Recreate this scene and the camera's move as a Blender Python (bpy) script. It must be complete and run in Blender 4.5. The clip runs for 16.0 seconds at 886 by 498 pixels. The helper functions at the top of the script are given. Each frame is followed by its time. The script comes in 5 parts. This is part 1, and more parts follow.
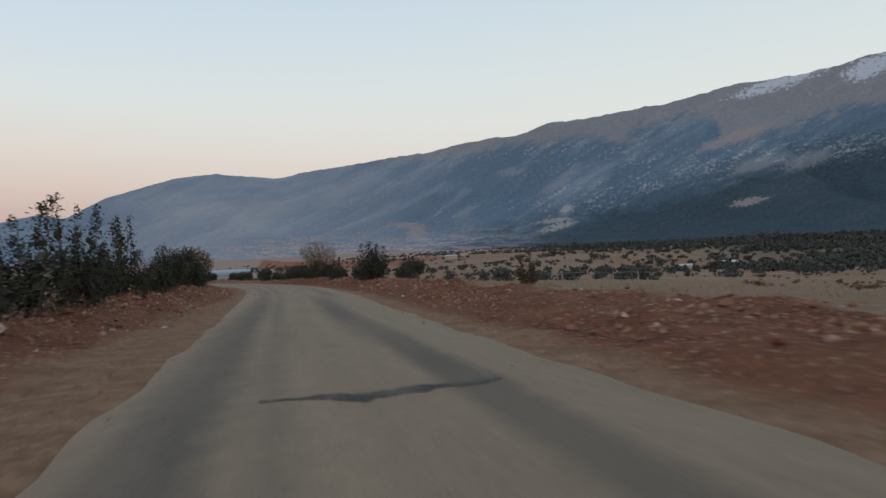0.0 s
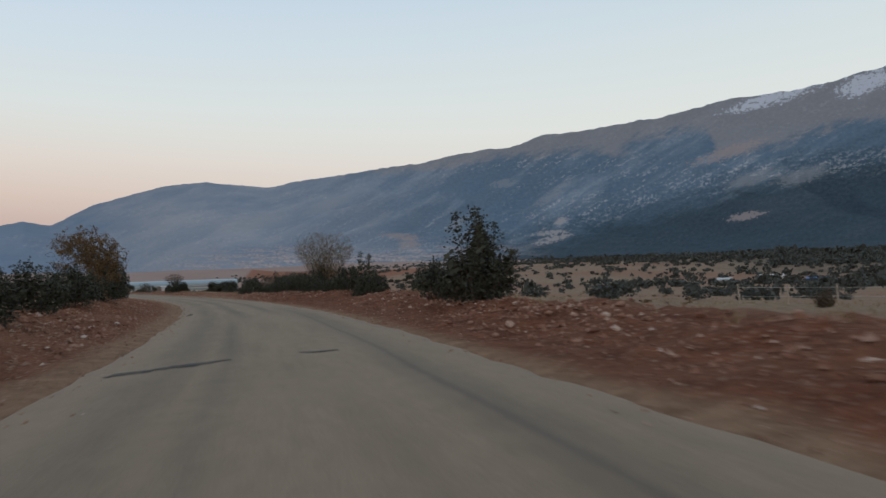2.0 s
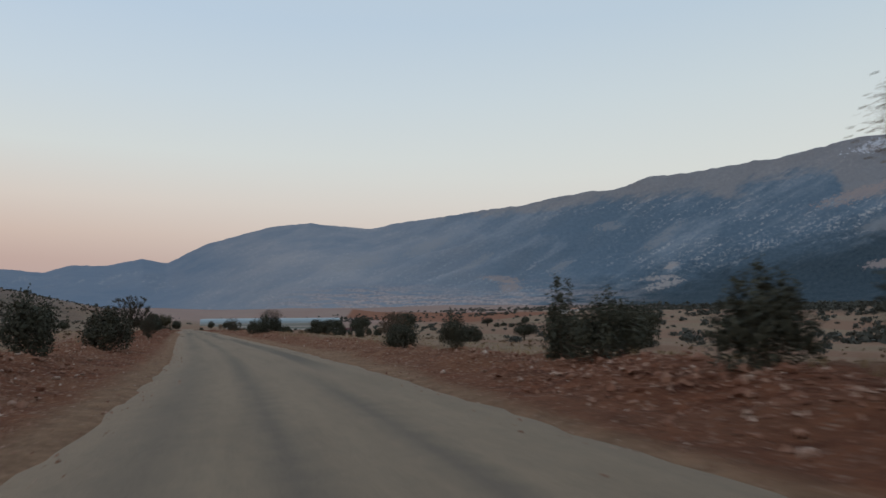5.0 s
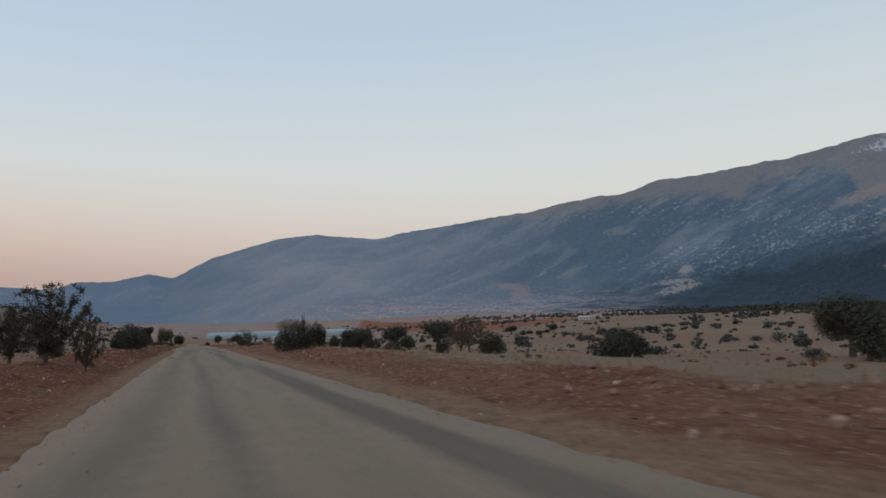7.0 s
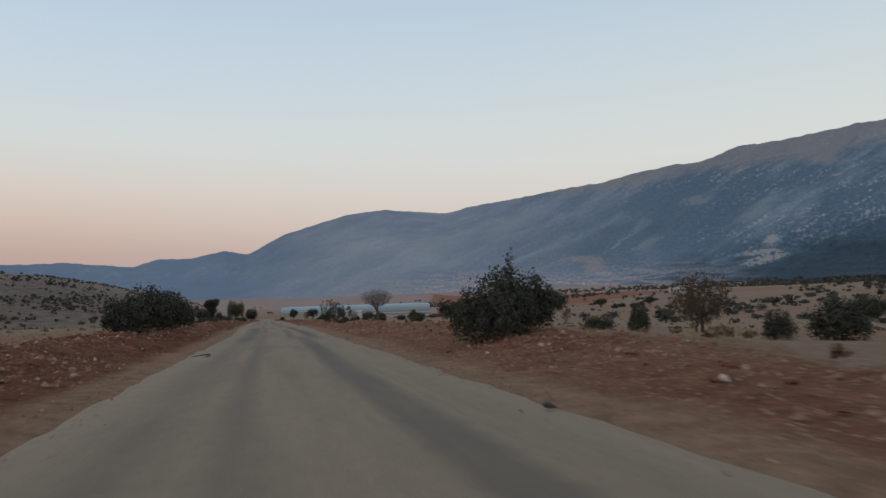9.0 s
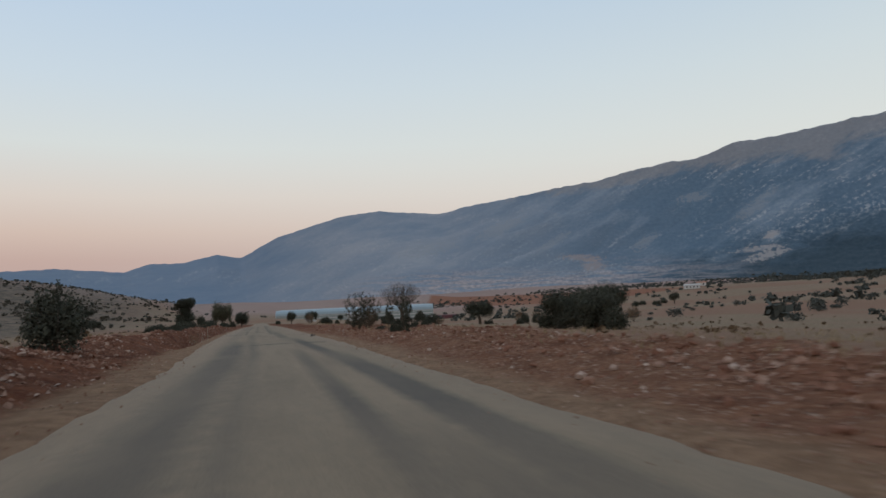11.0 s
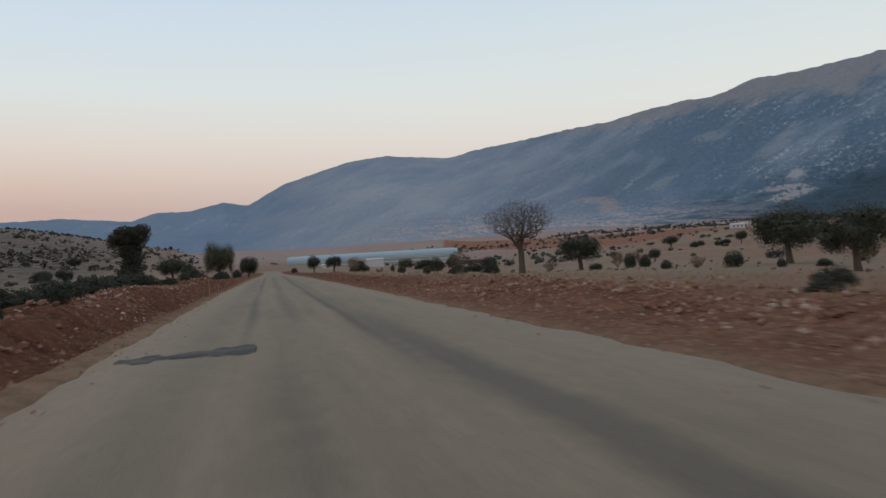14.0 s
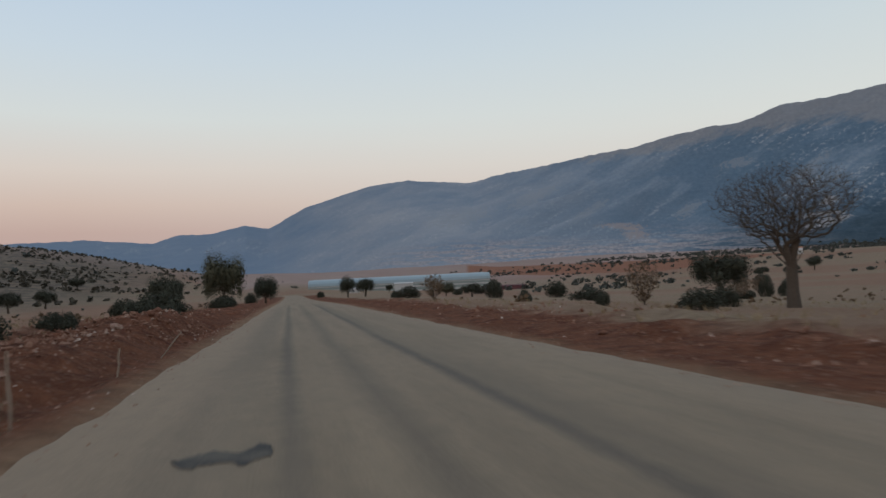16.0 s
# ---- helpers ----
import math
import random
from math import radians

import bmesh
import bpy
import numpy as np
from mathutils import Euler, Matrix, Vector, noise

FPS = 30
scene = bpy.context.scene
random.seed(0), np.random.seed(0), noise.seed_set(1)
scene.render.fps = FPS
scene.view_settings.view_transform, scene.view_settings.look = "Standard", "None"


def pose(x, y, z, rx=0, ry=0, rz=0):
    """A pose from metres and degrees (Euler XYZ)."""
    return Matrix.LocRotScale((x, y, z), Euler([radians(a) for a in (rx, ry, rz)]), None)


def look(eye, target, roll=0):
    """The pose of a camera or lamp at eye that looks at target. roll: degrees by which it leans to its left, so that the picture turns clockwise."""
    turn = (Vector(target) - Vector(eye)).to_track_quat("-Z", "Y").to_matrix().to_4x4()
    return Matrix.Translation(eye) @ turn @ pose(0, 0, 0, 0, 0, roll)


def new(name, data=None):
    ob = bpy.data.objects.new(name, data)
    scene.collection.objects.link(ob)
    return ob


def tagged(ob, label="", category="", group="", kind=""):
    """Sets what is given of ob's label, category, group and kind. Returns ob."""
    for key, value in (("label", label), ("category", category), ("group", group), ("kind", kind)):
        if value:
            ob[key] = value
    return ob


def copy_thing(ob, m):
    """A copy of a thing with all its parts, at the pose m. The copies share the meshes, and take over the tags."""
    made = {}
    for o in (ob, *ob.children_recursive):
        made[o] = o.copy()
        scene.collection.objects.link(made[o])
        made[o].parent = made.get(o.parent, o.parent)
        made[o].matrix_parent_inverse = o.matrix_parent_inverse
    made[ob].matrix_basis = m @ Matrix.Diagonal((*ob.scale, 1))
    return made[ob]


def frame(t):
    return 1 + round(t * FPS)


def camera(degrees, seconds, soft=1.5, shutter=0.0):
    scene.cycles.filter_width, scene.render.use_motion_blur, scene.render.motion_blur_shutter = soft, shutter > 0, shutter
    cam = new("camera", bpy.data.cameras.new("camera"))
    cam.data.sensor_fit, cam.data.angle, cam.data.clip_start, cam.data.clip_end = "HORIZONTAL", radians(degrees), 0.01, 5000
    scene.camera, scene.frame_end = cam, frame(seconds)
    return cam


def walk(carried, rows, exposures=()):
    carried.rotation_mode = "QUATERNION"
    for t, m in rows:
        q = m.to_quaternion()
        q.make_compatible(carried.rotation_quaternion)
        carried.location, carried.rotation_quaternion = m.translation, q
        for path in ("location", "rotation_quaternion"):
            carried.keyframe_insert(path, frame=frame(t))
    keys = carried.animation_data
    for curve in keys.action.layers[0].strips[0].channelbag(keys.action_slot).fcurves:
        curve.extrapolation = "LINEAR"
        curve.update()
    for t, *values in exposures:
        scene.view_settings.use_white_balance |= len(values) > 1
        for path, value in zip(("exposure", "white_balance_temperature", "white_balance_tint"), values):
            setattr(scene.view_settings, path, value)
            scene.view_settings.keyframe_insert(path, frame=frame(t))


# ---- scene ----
# ---------------------------------------------------------------- camera
cam = camera(64.0, 16.0, soft=1.5, shutter=0.25)
PATH = [  # seconds, place in metres, turn in degrees
    (0.0, -0.00, -0.00, 1.25, 91.41, 2.75, -27.81),
    (0.5, 2.43, 8.58, 1.25, 91.65, 2.72, -28.14),
    (1.0, 4.88, 17.17, 1.25, 91.98, 2.65, -28.34),
    (1.5, 7.30, 25.76, 1.25, 91.99, 2.42, -28.60),
    (2.0, 9.61, 34.39, 1.24, 92.34, 2.11, -28.62),
    (2.5, 11.80, 43.05, 1.24, 92.38, 1.58, -27.73),
    (3.0, 13.68, 51.73, 1.24, 93.19, 1.23, -22.42),
    (3.5, 15.42, 60.42, 1.24, 94.39, 0.81, -21.94),
    (4.0, 16.85, 69.12, 1.24, 96.51, 1.06, -22.48),
    (4.5, 18.00, 77.82, 1.25, 97.25, 0.88, -21.93),
    (5.0, 18.89, 86.52, 1.25, 96.03, 0.62, -20.89),
    (5.5, 19.58, 95.22, 1.25, 96.12, 0.32, -20.70),
    (6.0, 20.10, 103.93, 1.25, 96.57, 0.37, -20.78),
    (6.5, 20.50, 112.63, 1.25, 96.95, 0.89, -20.77),
    (7.0, 20.83, 121.33, 1.25, 96.81, 1.80, -20.30),
    (7.5, 21.15, 130.04, 1.25, 95.67, 2.51, -19.00),
    (8.0, 21.45, 138.75, 1.25, 94.95, 2.20, -17.86),
    (8.5, 21.72, 147.48, 1.25, 94.87, 1.97, -15.89),
    (9.0, 21.92, 156.21, 1.25, 94.92, 1.98, -14.83),
    (9.5, 22.11, 164.95, 1.25, 95.19, 1.20, -14.56),
    (10.0, 22.30, 173.69, 1.25, 95.45, 0.82, -14.77),
    (10.5, 22.49, 182.44, 1.25, 95.47, 1.33, -15.12),
    (11.0, 22.65, 191.20, 1.24, 95.02, 2.78, -15.30),
    (11.5, 22.78, 199.97, 1.24, 93.89, 4.46, -14.97),
    (12.0, 22.83, 208.75, 1.23, 93.10, 4.21, -14.56),
    (12.5, 22.79, 217.54, 1.24, 92.25, 3.83, -14.39),
    (13.0, 22.78, 226.31, 1.25, 91.22, 3.56, -14.43),
    (13.5, 22.75, 235.07, 1.26, 90.83, 3.49, -14.60),
    (14.0, 22.68, 243.79, 1.26, 90.67, 3.47, -14.68),
    (14.5, 22.64, 252.50, 1.25, 90.92, 2.56, -14.79),
    (15.0, 22.60, 261.19, 1.24, 91.55, 2.23, -14.57),
    (15.5, 22.62, 269.86, 1.24, 92.17, 2.70, -13.68),
    (16.0, 22.71, 278.53, 1.24, 92.81, 2.82, -13.16),
]
walk(cam, [(t, pose(*p)) for t, *p in PATH],
     exposures=[(0, 0.22), (2, 0.21), (3.5, 0.13), (4.5, 0.07), (7, 0.07), (7.5, 0.10), (9, 0.09), (11.5, 0.16), (12.5, 0.22), (13, 0.26), (13.7, 0.23), (14.5, 0.20), (16, 0.10)])


# ---------------------------------------------------------------- light
def lin(r, g, b):
    """A colour of 0..255 display values as linear RGBA."""
    return tuple((c / 255 / 12.92) if c < 10 else ((c / 255 + 0.055) / 1.055) ** 2.4 for c in (r, g, b)) + (1.0,)


world = bpy.data.worlds.new("dusk_sky")
scene.world = world
world.use_nodes = True
wt = world.node_tree
wt.nodes.clear()
w_out = wt.nodes.new("ShaderNodeOutputWorld")
w_bg = wt.nodes.new("ShaderNodeBackground")
w_tc = wt.nodes.new("ShaderNodeTexCoord")
w_sep = wt.nodes.new("ShaderNodeSeparateXYZ")
w_ramp = wt.nodes.new("ShaderNodeValToRGB")
w_side = wt.nodes.new("ShaderNodeValToRGB")
w_mix = wt.nodes.new("ShaderNodeMix")
w_mix.data_type = "RGBA"
w_sky = wt.nodes.new("ShaderNodeTexSky")
w_sky.sky_type = "NISHITA"
w_sky.sun_disc = False
w_sky.sun_elevation = radians(3)
w_sky.sun_rotation = radians(250)
w_tint = wt.nodes.new("ShaderNodeMix")
w_tint.data_type = "RGBA"
w_tint.inputs[0].default_value = 0.015


def stops(ramp, rows):
    els = ramp.color_ramp.elements
    while len(els) > 1:
        els.remove(els[-1])
    els[0].position, els[0].color = rows[0]
    for p, c in rows[1:]:
        els.new(p).color = c


# dusk gradient by height: rosy belt at the horizon, pale band, blue above
stops(w_ramp, [(0.0, lin(164, 146, 148)), (0.05, lin(174, 151, 150)), (0.085, lin(183, 158, 152)), (0.12, lin(198, 177, 167)), (0.165, lin(207, 196, 188)),
               (0.23, lin(204, 209, 208)), (0.31, lin(193, 206, 216)), (0.40, lin(181, 199, 217)), (0.75, lin(174, 188, 204)), (1.0, lin(168, 181, 199))])
stops(w_side, [(0.0, lin(176, 162, 160)), (0.065, lin(190, 178, 174)), (0.13, lin(206, 200, 195)), (0.20, lin(206, 209, 206)),
               (0.30, lin(195, 205, 209)), (0.40, lin(181, 197, 210)), (0.75, lin(174, 188, 204)), (1.0, lin(168, 181, 199))])
w_east = wt.nodes.new("ShaderNodeMapRange")
w_east.inputs[1].default_value, w_east.inputs[2].default_value = -0.25, 0.75
wt.links.new(w_tc.outputs["Generated"], w_sep.inputs[0])
wt.links.new(w_sep.outputs[2], w_ramp.inputs[0])
wt.links.new(w_sep.outputs[2], w_side.inputs[0])
wt.links.new(w_sep.outputs[0], w_east.inputs[0])
wt.links.new(w_east.outputs[0], w_mix.inputs[0])
wt.links.new(w_ramp.outputs[0], w_mix.inputs[6])
wt.links.new(w_side.outputs[0], w_mix.inputs[7])
wt.links.new(w_mix.outputs[2], w_tint.inputs[6])
wt.links.new(w_sky.outputs[0], w_tint.inputs[7])
wt.links.new(w_tint.outputs[2], w_bg.inputs[0])
w_bg.inputs[1].default_value = 1.0
wt.links.new(w_bg.outputs[0], w_out.inputs[0])

# the last warm glow of the set sun, low and very wide
sun = new("sun", bpy.data.lights.new("sun", "SUN"))
sun.data.energy, sun.data.angle, sun.data.color = 0.25, radians(40), (1.0, 0.86, 0.74)
sun.matrix_world = look((0, 0, 0), (0.8, 0.55, -0.32))


# ---------------------------------------------------------------- materials
class Mat:
    """A node material with short ways to add and join nodes."""

    def __init__(self, name, rough=0.9, spec=0.2):
        self.m = bpy.data.materials.new(name)
        self.m.use_nodes = True
        self.t = self.m.node_tree
        self.b = self.t.nodes["Principled BSDF"]
        self.b.inputs["Roughness"].default_value = rough
        self.b.inputs["Specular IOR Level"].default_value = spec

    def n(self, kind, **inputs):
        nd = self.t.nodes.new("ShaderNode" + kind)
        for k, v in inputs.items():
            key = int(k[1:]) if k[0] == "i" and k[1:].isdigit() else k
            self.set(nd.inputs[key], v)
        return nd

    def set(self, socket, v):
        if isinstance(v, bpy.types.NodeSocket):
            self.t.links.new(v, socket)
        else:
            socket.default_value = v

    def coord(self, name="Object"):
        return self.n("TexCoord").outputs[name]

    def noise(self, vec, scale, detail=4.0, rough=0.55, warp=0.0):
        return self.n("TexNoise", Vector=vec, Scale=scale, Detail=detail, Roughness=rough, Distortion=warp).outputs[0]

    def ramp(self, fac, *rows):
        nd = self.n("ValToRGB", i0=fac)
        stops(nd, [(p, (c, c, c, 1.0) if isinstance(c, (int, float)) else (*c[:3], 1.0)) for p, c in rows])
        return nd.outputs[0]

    def mix(self, fac, a, b, mode="MIX"):
        nd = self.t.nodes.new("ShaderNodeMix")
        nd.data_type, nd.blend_type = "RGBA", mode
        for s, v in ((0, fac), (6, a), (7, b)):
            if isinstance(v, tuple):
                v = (*v[:3], 1.0)
            self.set(nd.inputs[s], v)
        return nd.outputs[2]

    def math(self, op, a, b=0.0, c=0.0):
        nd = self.t.nodes.new("ShaderNodeMath")
        nd.operation = op
        for s, v in enumerate((a, b, c)):
            self.set(nd.inputs[s], v)
        return nd.outputs[0]

    def stretch(self, vec, x, y, z):
        nd = self.n("Mapping", Vector=vec)
        nd.inputs["Scale"].default_value = (x, y, z)
        return nd.outputs[0]

    def split(self, vec):
        return self.n("SeparateXYZ", i0=vec).outputs

    def color(self, c):
        self.set(self.b.inputs["Base Color"], (*c[:3], 1.0) if isinstance(c, tuple) else c)
        return self

    def bump(self, height, strength=0.5, distance=0.05):
        nd = self.n("Bump", Height=height, Strength=strength, Distance=distance)
        self.t.links.new(nd.outputs[0], self.b.inputs["Normal"])
        return self


def plain(name, color, rough=0.8, scale=6.0, vary=0.25, spec=0.2, metal=0.0):
    """Paint, wood, metal: one colour with grain and blotches."""
    k = Mat(name, rough, spec)
    v = k.coord()
    a = k.noise(v, scale, 5)
    c = k.noise(v, scale * 9, 3)
    lo, hi = tuple(x * (1 - vary) for x in color), tuple(min(1, x * (1 + vary)) for x in color)
    k.color(k.mix(k.math("MULTIPLY_ADD", c, 0.4, k.math("MULTIPLY", a, 0.6)), lo, hi))
    k.b.inputs["Metallic"].default_value = metal
    k.bump(c, 0.25, 0.01)
    return k.m


# asphalt: pale dusty wearing course with darker tyre tracks and tar seams; UV = metres across, metres along
def asphalt():
    k = Mat("dusty_asphalt", 0.88, 0.25)
    uv = k.coord("UV")
    obj = k.coord()
    u, s, _ = k.split(uv)
    long_v = k.stretch(uv, 1.0, 0.06, 1.0)
    wob = k.math("MULTIPLY_ADD", k.noise(k.stretch(uv, 0.0, 0.09, 1.0), 1.0, 3), 0.3, -0.15)
    uw = k.math("ADD", u, wob)
    base = k.mix(k.ramp(k.noise(long_v, 1.6, 6, 0.6), (0.34, 0.0), (0.66, 1.0)), (0.163, 0.120, 0.079), (0.270, 0.200, 0.130))
    base = k.mix(k.ramp(k.noise(obj, 0.22, 4), (0.35, 0.0), (0.7, 1.0)), base, (0.24, 0.178, 0.118))

    edge = k.math("SUBTRACT", k.noise(uv, 2.3, 5), 0.5)
    gap = k.ramp(k.noise(k.stretch(uv, 0.25, 0.07, 1.0), 1.0, 4), (0.34, 0.55), (0.54, 1.0))

    def strip(middle, half, soft, amount, s0, s1):
        """A darker wheel track or tar seam from s0 to s1 metres along the road."""
        d = k.math("MULTIPLY_ADD", edge, soft * 1.6, k.math("ABSOLUTE", k.math("SUBTRACT", uw, middle)))
        m = k.n("MapRange", Value=d, i1=half + soft, i2=half - soft * 0.4).outputs[0]
        ends = k.math("MULTIPLY", k.n("MapRange", Value=s, i1=s0 - 5.0, i2=s0 + 5.0).outputs[0], k.n("MapRange", Value=s, i1=s1 + 5.0, i2=s1 - 5.0).outputs[0])
        return k.math("MULTIPLY", k.math("MULTIPLY", m, gap), k.math("MULTIPLY", ends, amount))

    dark = (0.042, 0.040, 0.038)
    for args in ((1.12, 0.26, 0.20, 0.95, -60, 14), (0.85, 0.30, 0.30, 0.85, 14, 34), (1.65, 0.04, 0.06, 0.6, 34, 66), (1.75, 0.30, 0.40, 0.40, 34, 70), (0.85, 0.10, 0.25, 0.65, 66, 104),
                 (1.72, 0.30, 0.16, 0.80, 108, 156), (1.22, 0.26, 0.18, 0.80, 156, 196), (1.85, 0.30, 0.15, 0.95, 196, 214), (1.62, 0.22, 0.16, 1.00, 214, 234), (1.15, 0.22, 0.22, 0.70, 234, 258),
                 (0.72, 0.07, 0.10, 0.85, 254, 345), (0.95, 0.22, 0.30, 0.35, 254, 345), (0.70, 0.15, 0.16, 0.85, 196, 216),
                 (-1.90, 0.38, 0.32, 0.95, -60, 34), (-1.90, 0.25, 0.40, 0.45, 34, 190), (-1.75, 0.42, 0.34, 0.85, 192, 232), (-2.2, 0.25, 0.40, 0.40, 232, 345),
                 (-1.0, 0.06, 0.24, 0.55, -60, 60), (-0.58, 0.12, 0.25, 0.60, 60, 160), (-0.85, 0.10, 0.25, 0.55, 160, 255), (-1.42, 0.07, 0.12, 0.70, 255, 345), (-0.45, 0.10, 0.22, 0.50, 258, 345)):
        base = k.mix(strip(*args), base, dark)
    # drifted sand along both edges
    au = k.math("ABSOLUTE", k.math("SUBTRACT", u, 0.2))
    sand = k.n("MapRange", Value=k.math("MULTIPLY_ADD", k.noise(k.stretch(uv, 1.0, 0.3, 1.0), 1.3, 5), 1.0, au), i1=2.45, i2=3.7).outputs[0]
    base = k.mix(k.math("MULTIPLY", sand, 0.8), base, (0.30, 0.215, 0.145))
    # fine aggregate
    grain = k.noise(obj, 55, 3, 0.7)
    blotch = k.noise(k.stretch(uv, 1.0, 0.35, 1.0), 5.0, 5, 0.7)
    base = k.mix(k.ramp(blotch, (0.36, 0.22), (0.58, 0.0)), base, (0.088, 0.074, 0.058))
    base = k.mix(0.30, base, k.ramp(grain, (0.3, (0.08, 0.06, 0.044)), (0.7, (0.35, 0.27, 0.195))))
    k.color(base)
    k.bump(k.math("ADD", grain, k.noise(obj, 8, 3)), 0.35, 0.012)
    return k.m


# ground: UV = metres across from the road's centre, metres along
def earth():
    k = Mat("earth_and_dry_grass", 0.95, 0.1)
    uv, obj = k.coord("UV"), k.coord()
    u, s, _ = k.split(uv)
    n1, n2, n3 = k.noise(obj, 0.35, 6), k.noise(obj, 1.7, 7, 0.7), k.noise(obj, 9, 5, 0.7)
    au = k.math("ABSOLUTE", u)
    jit = k.math("MULTIPLY_ADD", n1, 3.2, k.math("MULTIPLY_ADD", n2, 1.6, -2.4))
    ua = k.math("ADD", au, jit)
    red = k.mix(k.ramp(n2, (0.34, 0.0), (0.66, 1.0)), (0.070, 0.022, 0.012), (0.215, 0.080, 0.041))
    red = k.mix(k.ramp(n1, (0.42, 0.0), (0.70, 0.9)), red, (0.205, 0.098, 0.056))
    tan_ = k.mix(k.ramp(n2, (0.34, 0.0), (0.66, 1.0)), (0.125, 0.052, 0.029), (0.258, 0.137, 0.082))
    gap = k.math("ADD", k.math("MULTIPLY", k.n("MapRange", Value=s, i1=100.0, i2=112.0).outputs[0], k.n("MapRange", Value=s, i1=160.0, i2=145.0).outputs[0]),
                 k.math("MULTIPLY", k.n("MapRange", Value=s, i1=150.0, i2=175.0).outputs[0], k.n("MapRange", Value=s, i1=262.0, i2=250.0).outputs[0]))
    east = k.n("MapRange", Value=u, i1=0.0, i2=1.0).outputs[0]
    red = k.mix(k.math("MULTIPLY", k.math("MULTIPLY", gap, east), k.ramp(n1, (0.32, 0.3), (0.6, 0.8))), red, tan_)
    warm = k.n("MapRange", Value=k.math("MULTIPLY_ADD", n1, 20.0, s), i1=278.0, i2=296.0).outputs[0]
    later = k.n("MapRange", Value=k.math("MULTIPLY_ADD", n1, 20.0, s), i1=150.0, i2=200.0).outputs[0]
    warm = k.math("MAXIMUM", warm, k.math("MULTIPLY", later, k.math("SUBTRACT", 1.0, east)))
    # early eastern bank: redder soil, darkened further to paint in windscreen vignetting
    warm = k.math("MAXIMUM", warm, k.math("MULTIPLY", k.math("MULTIPLY", k.n("MapRange", Value=s, i1=108.0, i2=92.0).outputs[0], east), k.math("MULTIPLY_ADD", k.n("MapRange", Value=s, i1=18.0, i2=42.0).outputs[0], 0.5, 0.25)))
    red = k.mix(k.math("MULTIPLY", warm, 0.85), red, k.mix(k.ramp(n2, (0.34, 0.0), (0.66, 1.0)), (0.062, 0.019, 0.010), (0.175, 0.064, 0.032)))
    sand = k.mix(k.ramp(n2, (0.36, 0.0), (0.66, 1.0)), (0.165, 0.097, 0.058), (0.295, 0.182, 0.112))
    straw = k.mix(k.ramp(n2, (0.34, 0.0), (0.66, 1.0)), (0.150, 0.108, 0.072), (0.285, 0.213, 0.142))
    straw = k.mix(k.ramp(k.noise(obj, 0.06, 5), (0.42, 0.0), (0.62, 1.0)), straw, (0.240, 0.155, 0.108))
    straw = k.mix(k.ramp(k.noise(k.stretch(obj, 1.0, 0.35, 1.0), 0.012, 4), (0.48, 0.0), (0.54, 0.75)), straw, (0.225, 0.125, 0.084))
    ox, oy, _ = k.split(obj)
    west = k.math("MULTIPLY", k.n("MapRange", Value=u, i1=-35.0, i2=-85.0).outputs[0], k.ramp(k.noise(obj, 0.03, 6, 0.65), (0.30, 0.7), (0.55, 1.0)))
    straw = k.mix(k.math("MULTIPLY", west, 0.95), straw, k.mix(k.ramp(k.noise(obj, 0.16, 7, 0.72), (0.40, 0.0), (0.60, 1.0)), (0.050, 0.046, 0.037), (0.175, 0.134, 0.100)))
    # pinkish haze painted into the far plain's colour, growing with distance
    plain_haze = k.n("MapRange", Value=oy, i1=780.0, i2=1100.0).outputs[0]
    straw = k.mix(k.math("MULTIPLY", plain_haze, 0.7), straw, k.mix(k.noise(k.stretch(obj, 1.0, 0.2, 1.0), 0.01, 5), (0.25, 0.175, 0.155), (0.38, 0.275, 0.25)))
    # leaf litter under the woods below the mountain
    under = k.n("MapRange", Value=k.math("ADD", k.math("MULTIPLY_ADD", oy, -0.62, ox), k.math("MULTIPLY_ADD", k.noise(obj, 0.014, 4), 240.0, -120.0)), i1=120.0, i2=230.0).outputs[0]
    straw = k.mix(k.math("MULTIPLY", under, 0.85), straw, k.mix(k.ramp(k.noise(obj, 0.10, 6, 0.7), (0.38, 0.0), (0.66, 1.0)), (0.044, 0.046, 0.040), (0.135, 0.112, 0.085)))
    # the ploughed red field beyond the greenhouse
    inside = k.math("MULTIPLY", k.n("MapRange", Value=k.math("MULTIPLY_ADD", n1, 12.0, ox), i1=308.0, i2=314.0).outputs[0], k.n("MapRange", Value=k.math("MULTIPLY_ADD", n1, 20.0, ox), i1=448.0, i2=438.0).outputs[0])
    skew = k.math("MULTIPLY_ADD", oy, -0.272, ox)
    inside = k.math("MULTIPLY", inside, k.math("MULTIPLY", k.n("MapRange", Value=oy, i1=755.0, i2=770.0).outputs[0], k.n("MapRange", Value=skew, i1=-58.0, i2=-50.0).outputs[0]))
    straw = k.mix(inside, straw, k.mix(n2, (0.19, 0.080, 0.047), (0.26, 0.115, 0.070)))
    rim = k.n("Attribute")
    rim.attribute_name = "edge"
    along = k.n("MapRange", Value=s, i1=0.0, i2=350.0).outputs[0]
    right_w = k.ramp(along, (0.0, 0.40), (0.09, 0.35), (0.13, 0.22), (0.28, 0.25), (0.33, 0.7), (0.45, 0.6), (0.5, 0.45), (0.6, 0.5), (0.68, 0.45), (0.72, 0.12), (0.83, 0.05), (1.0, 0.2))
    left_w = k.ramp(along, (0.0, 1.0), (0.09, 0.9), (0.12, 0.45), (0.25, 0.4), (0.4, 0.35), (0.55, 0.6), (0.62, 0.75), (0.7, 0.6), (0.76, 0.2), (0.84, 0.08), (1.0, 0.3))
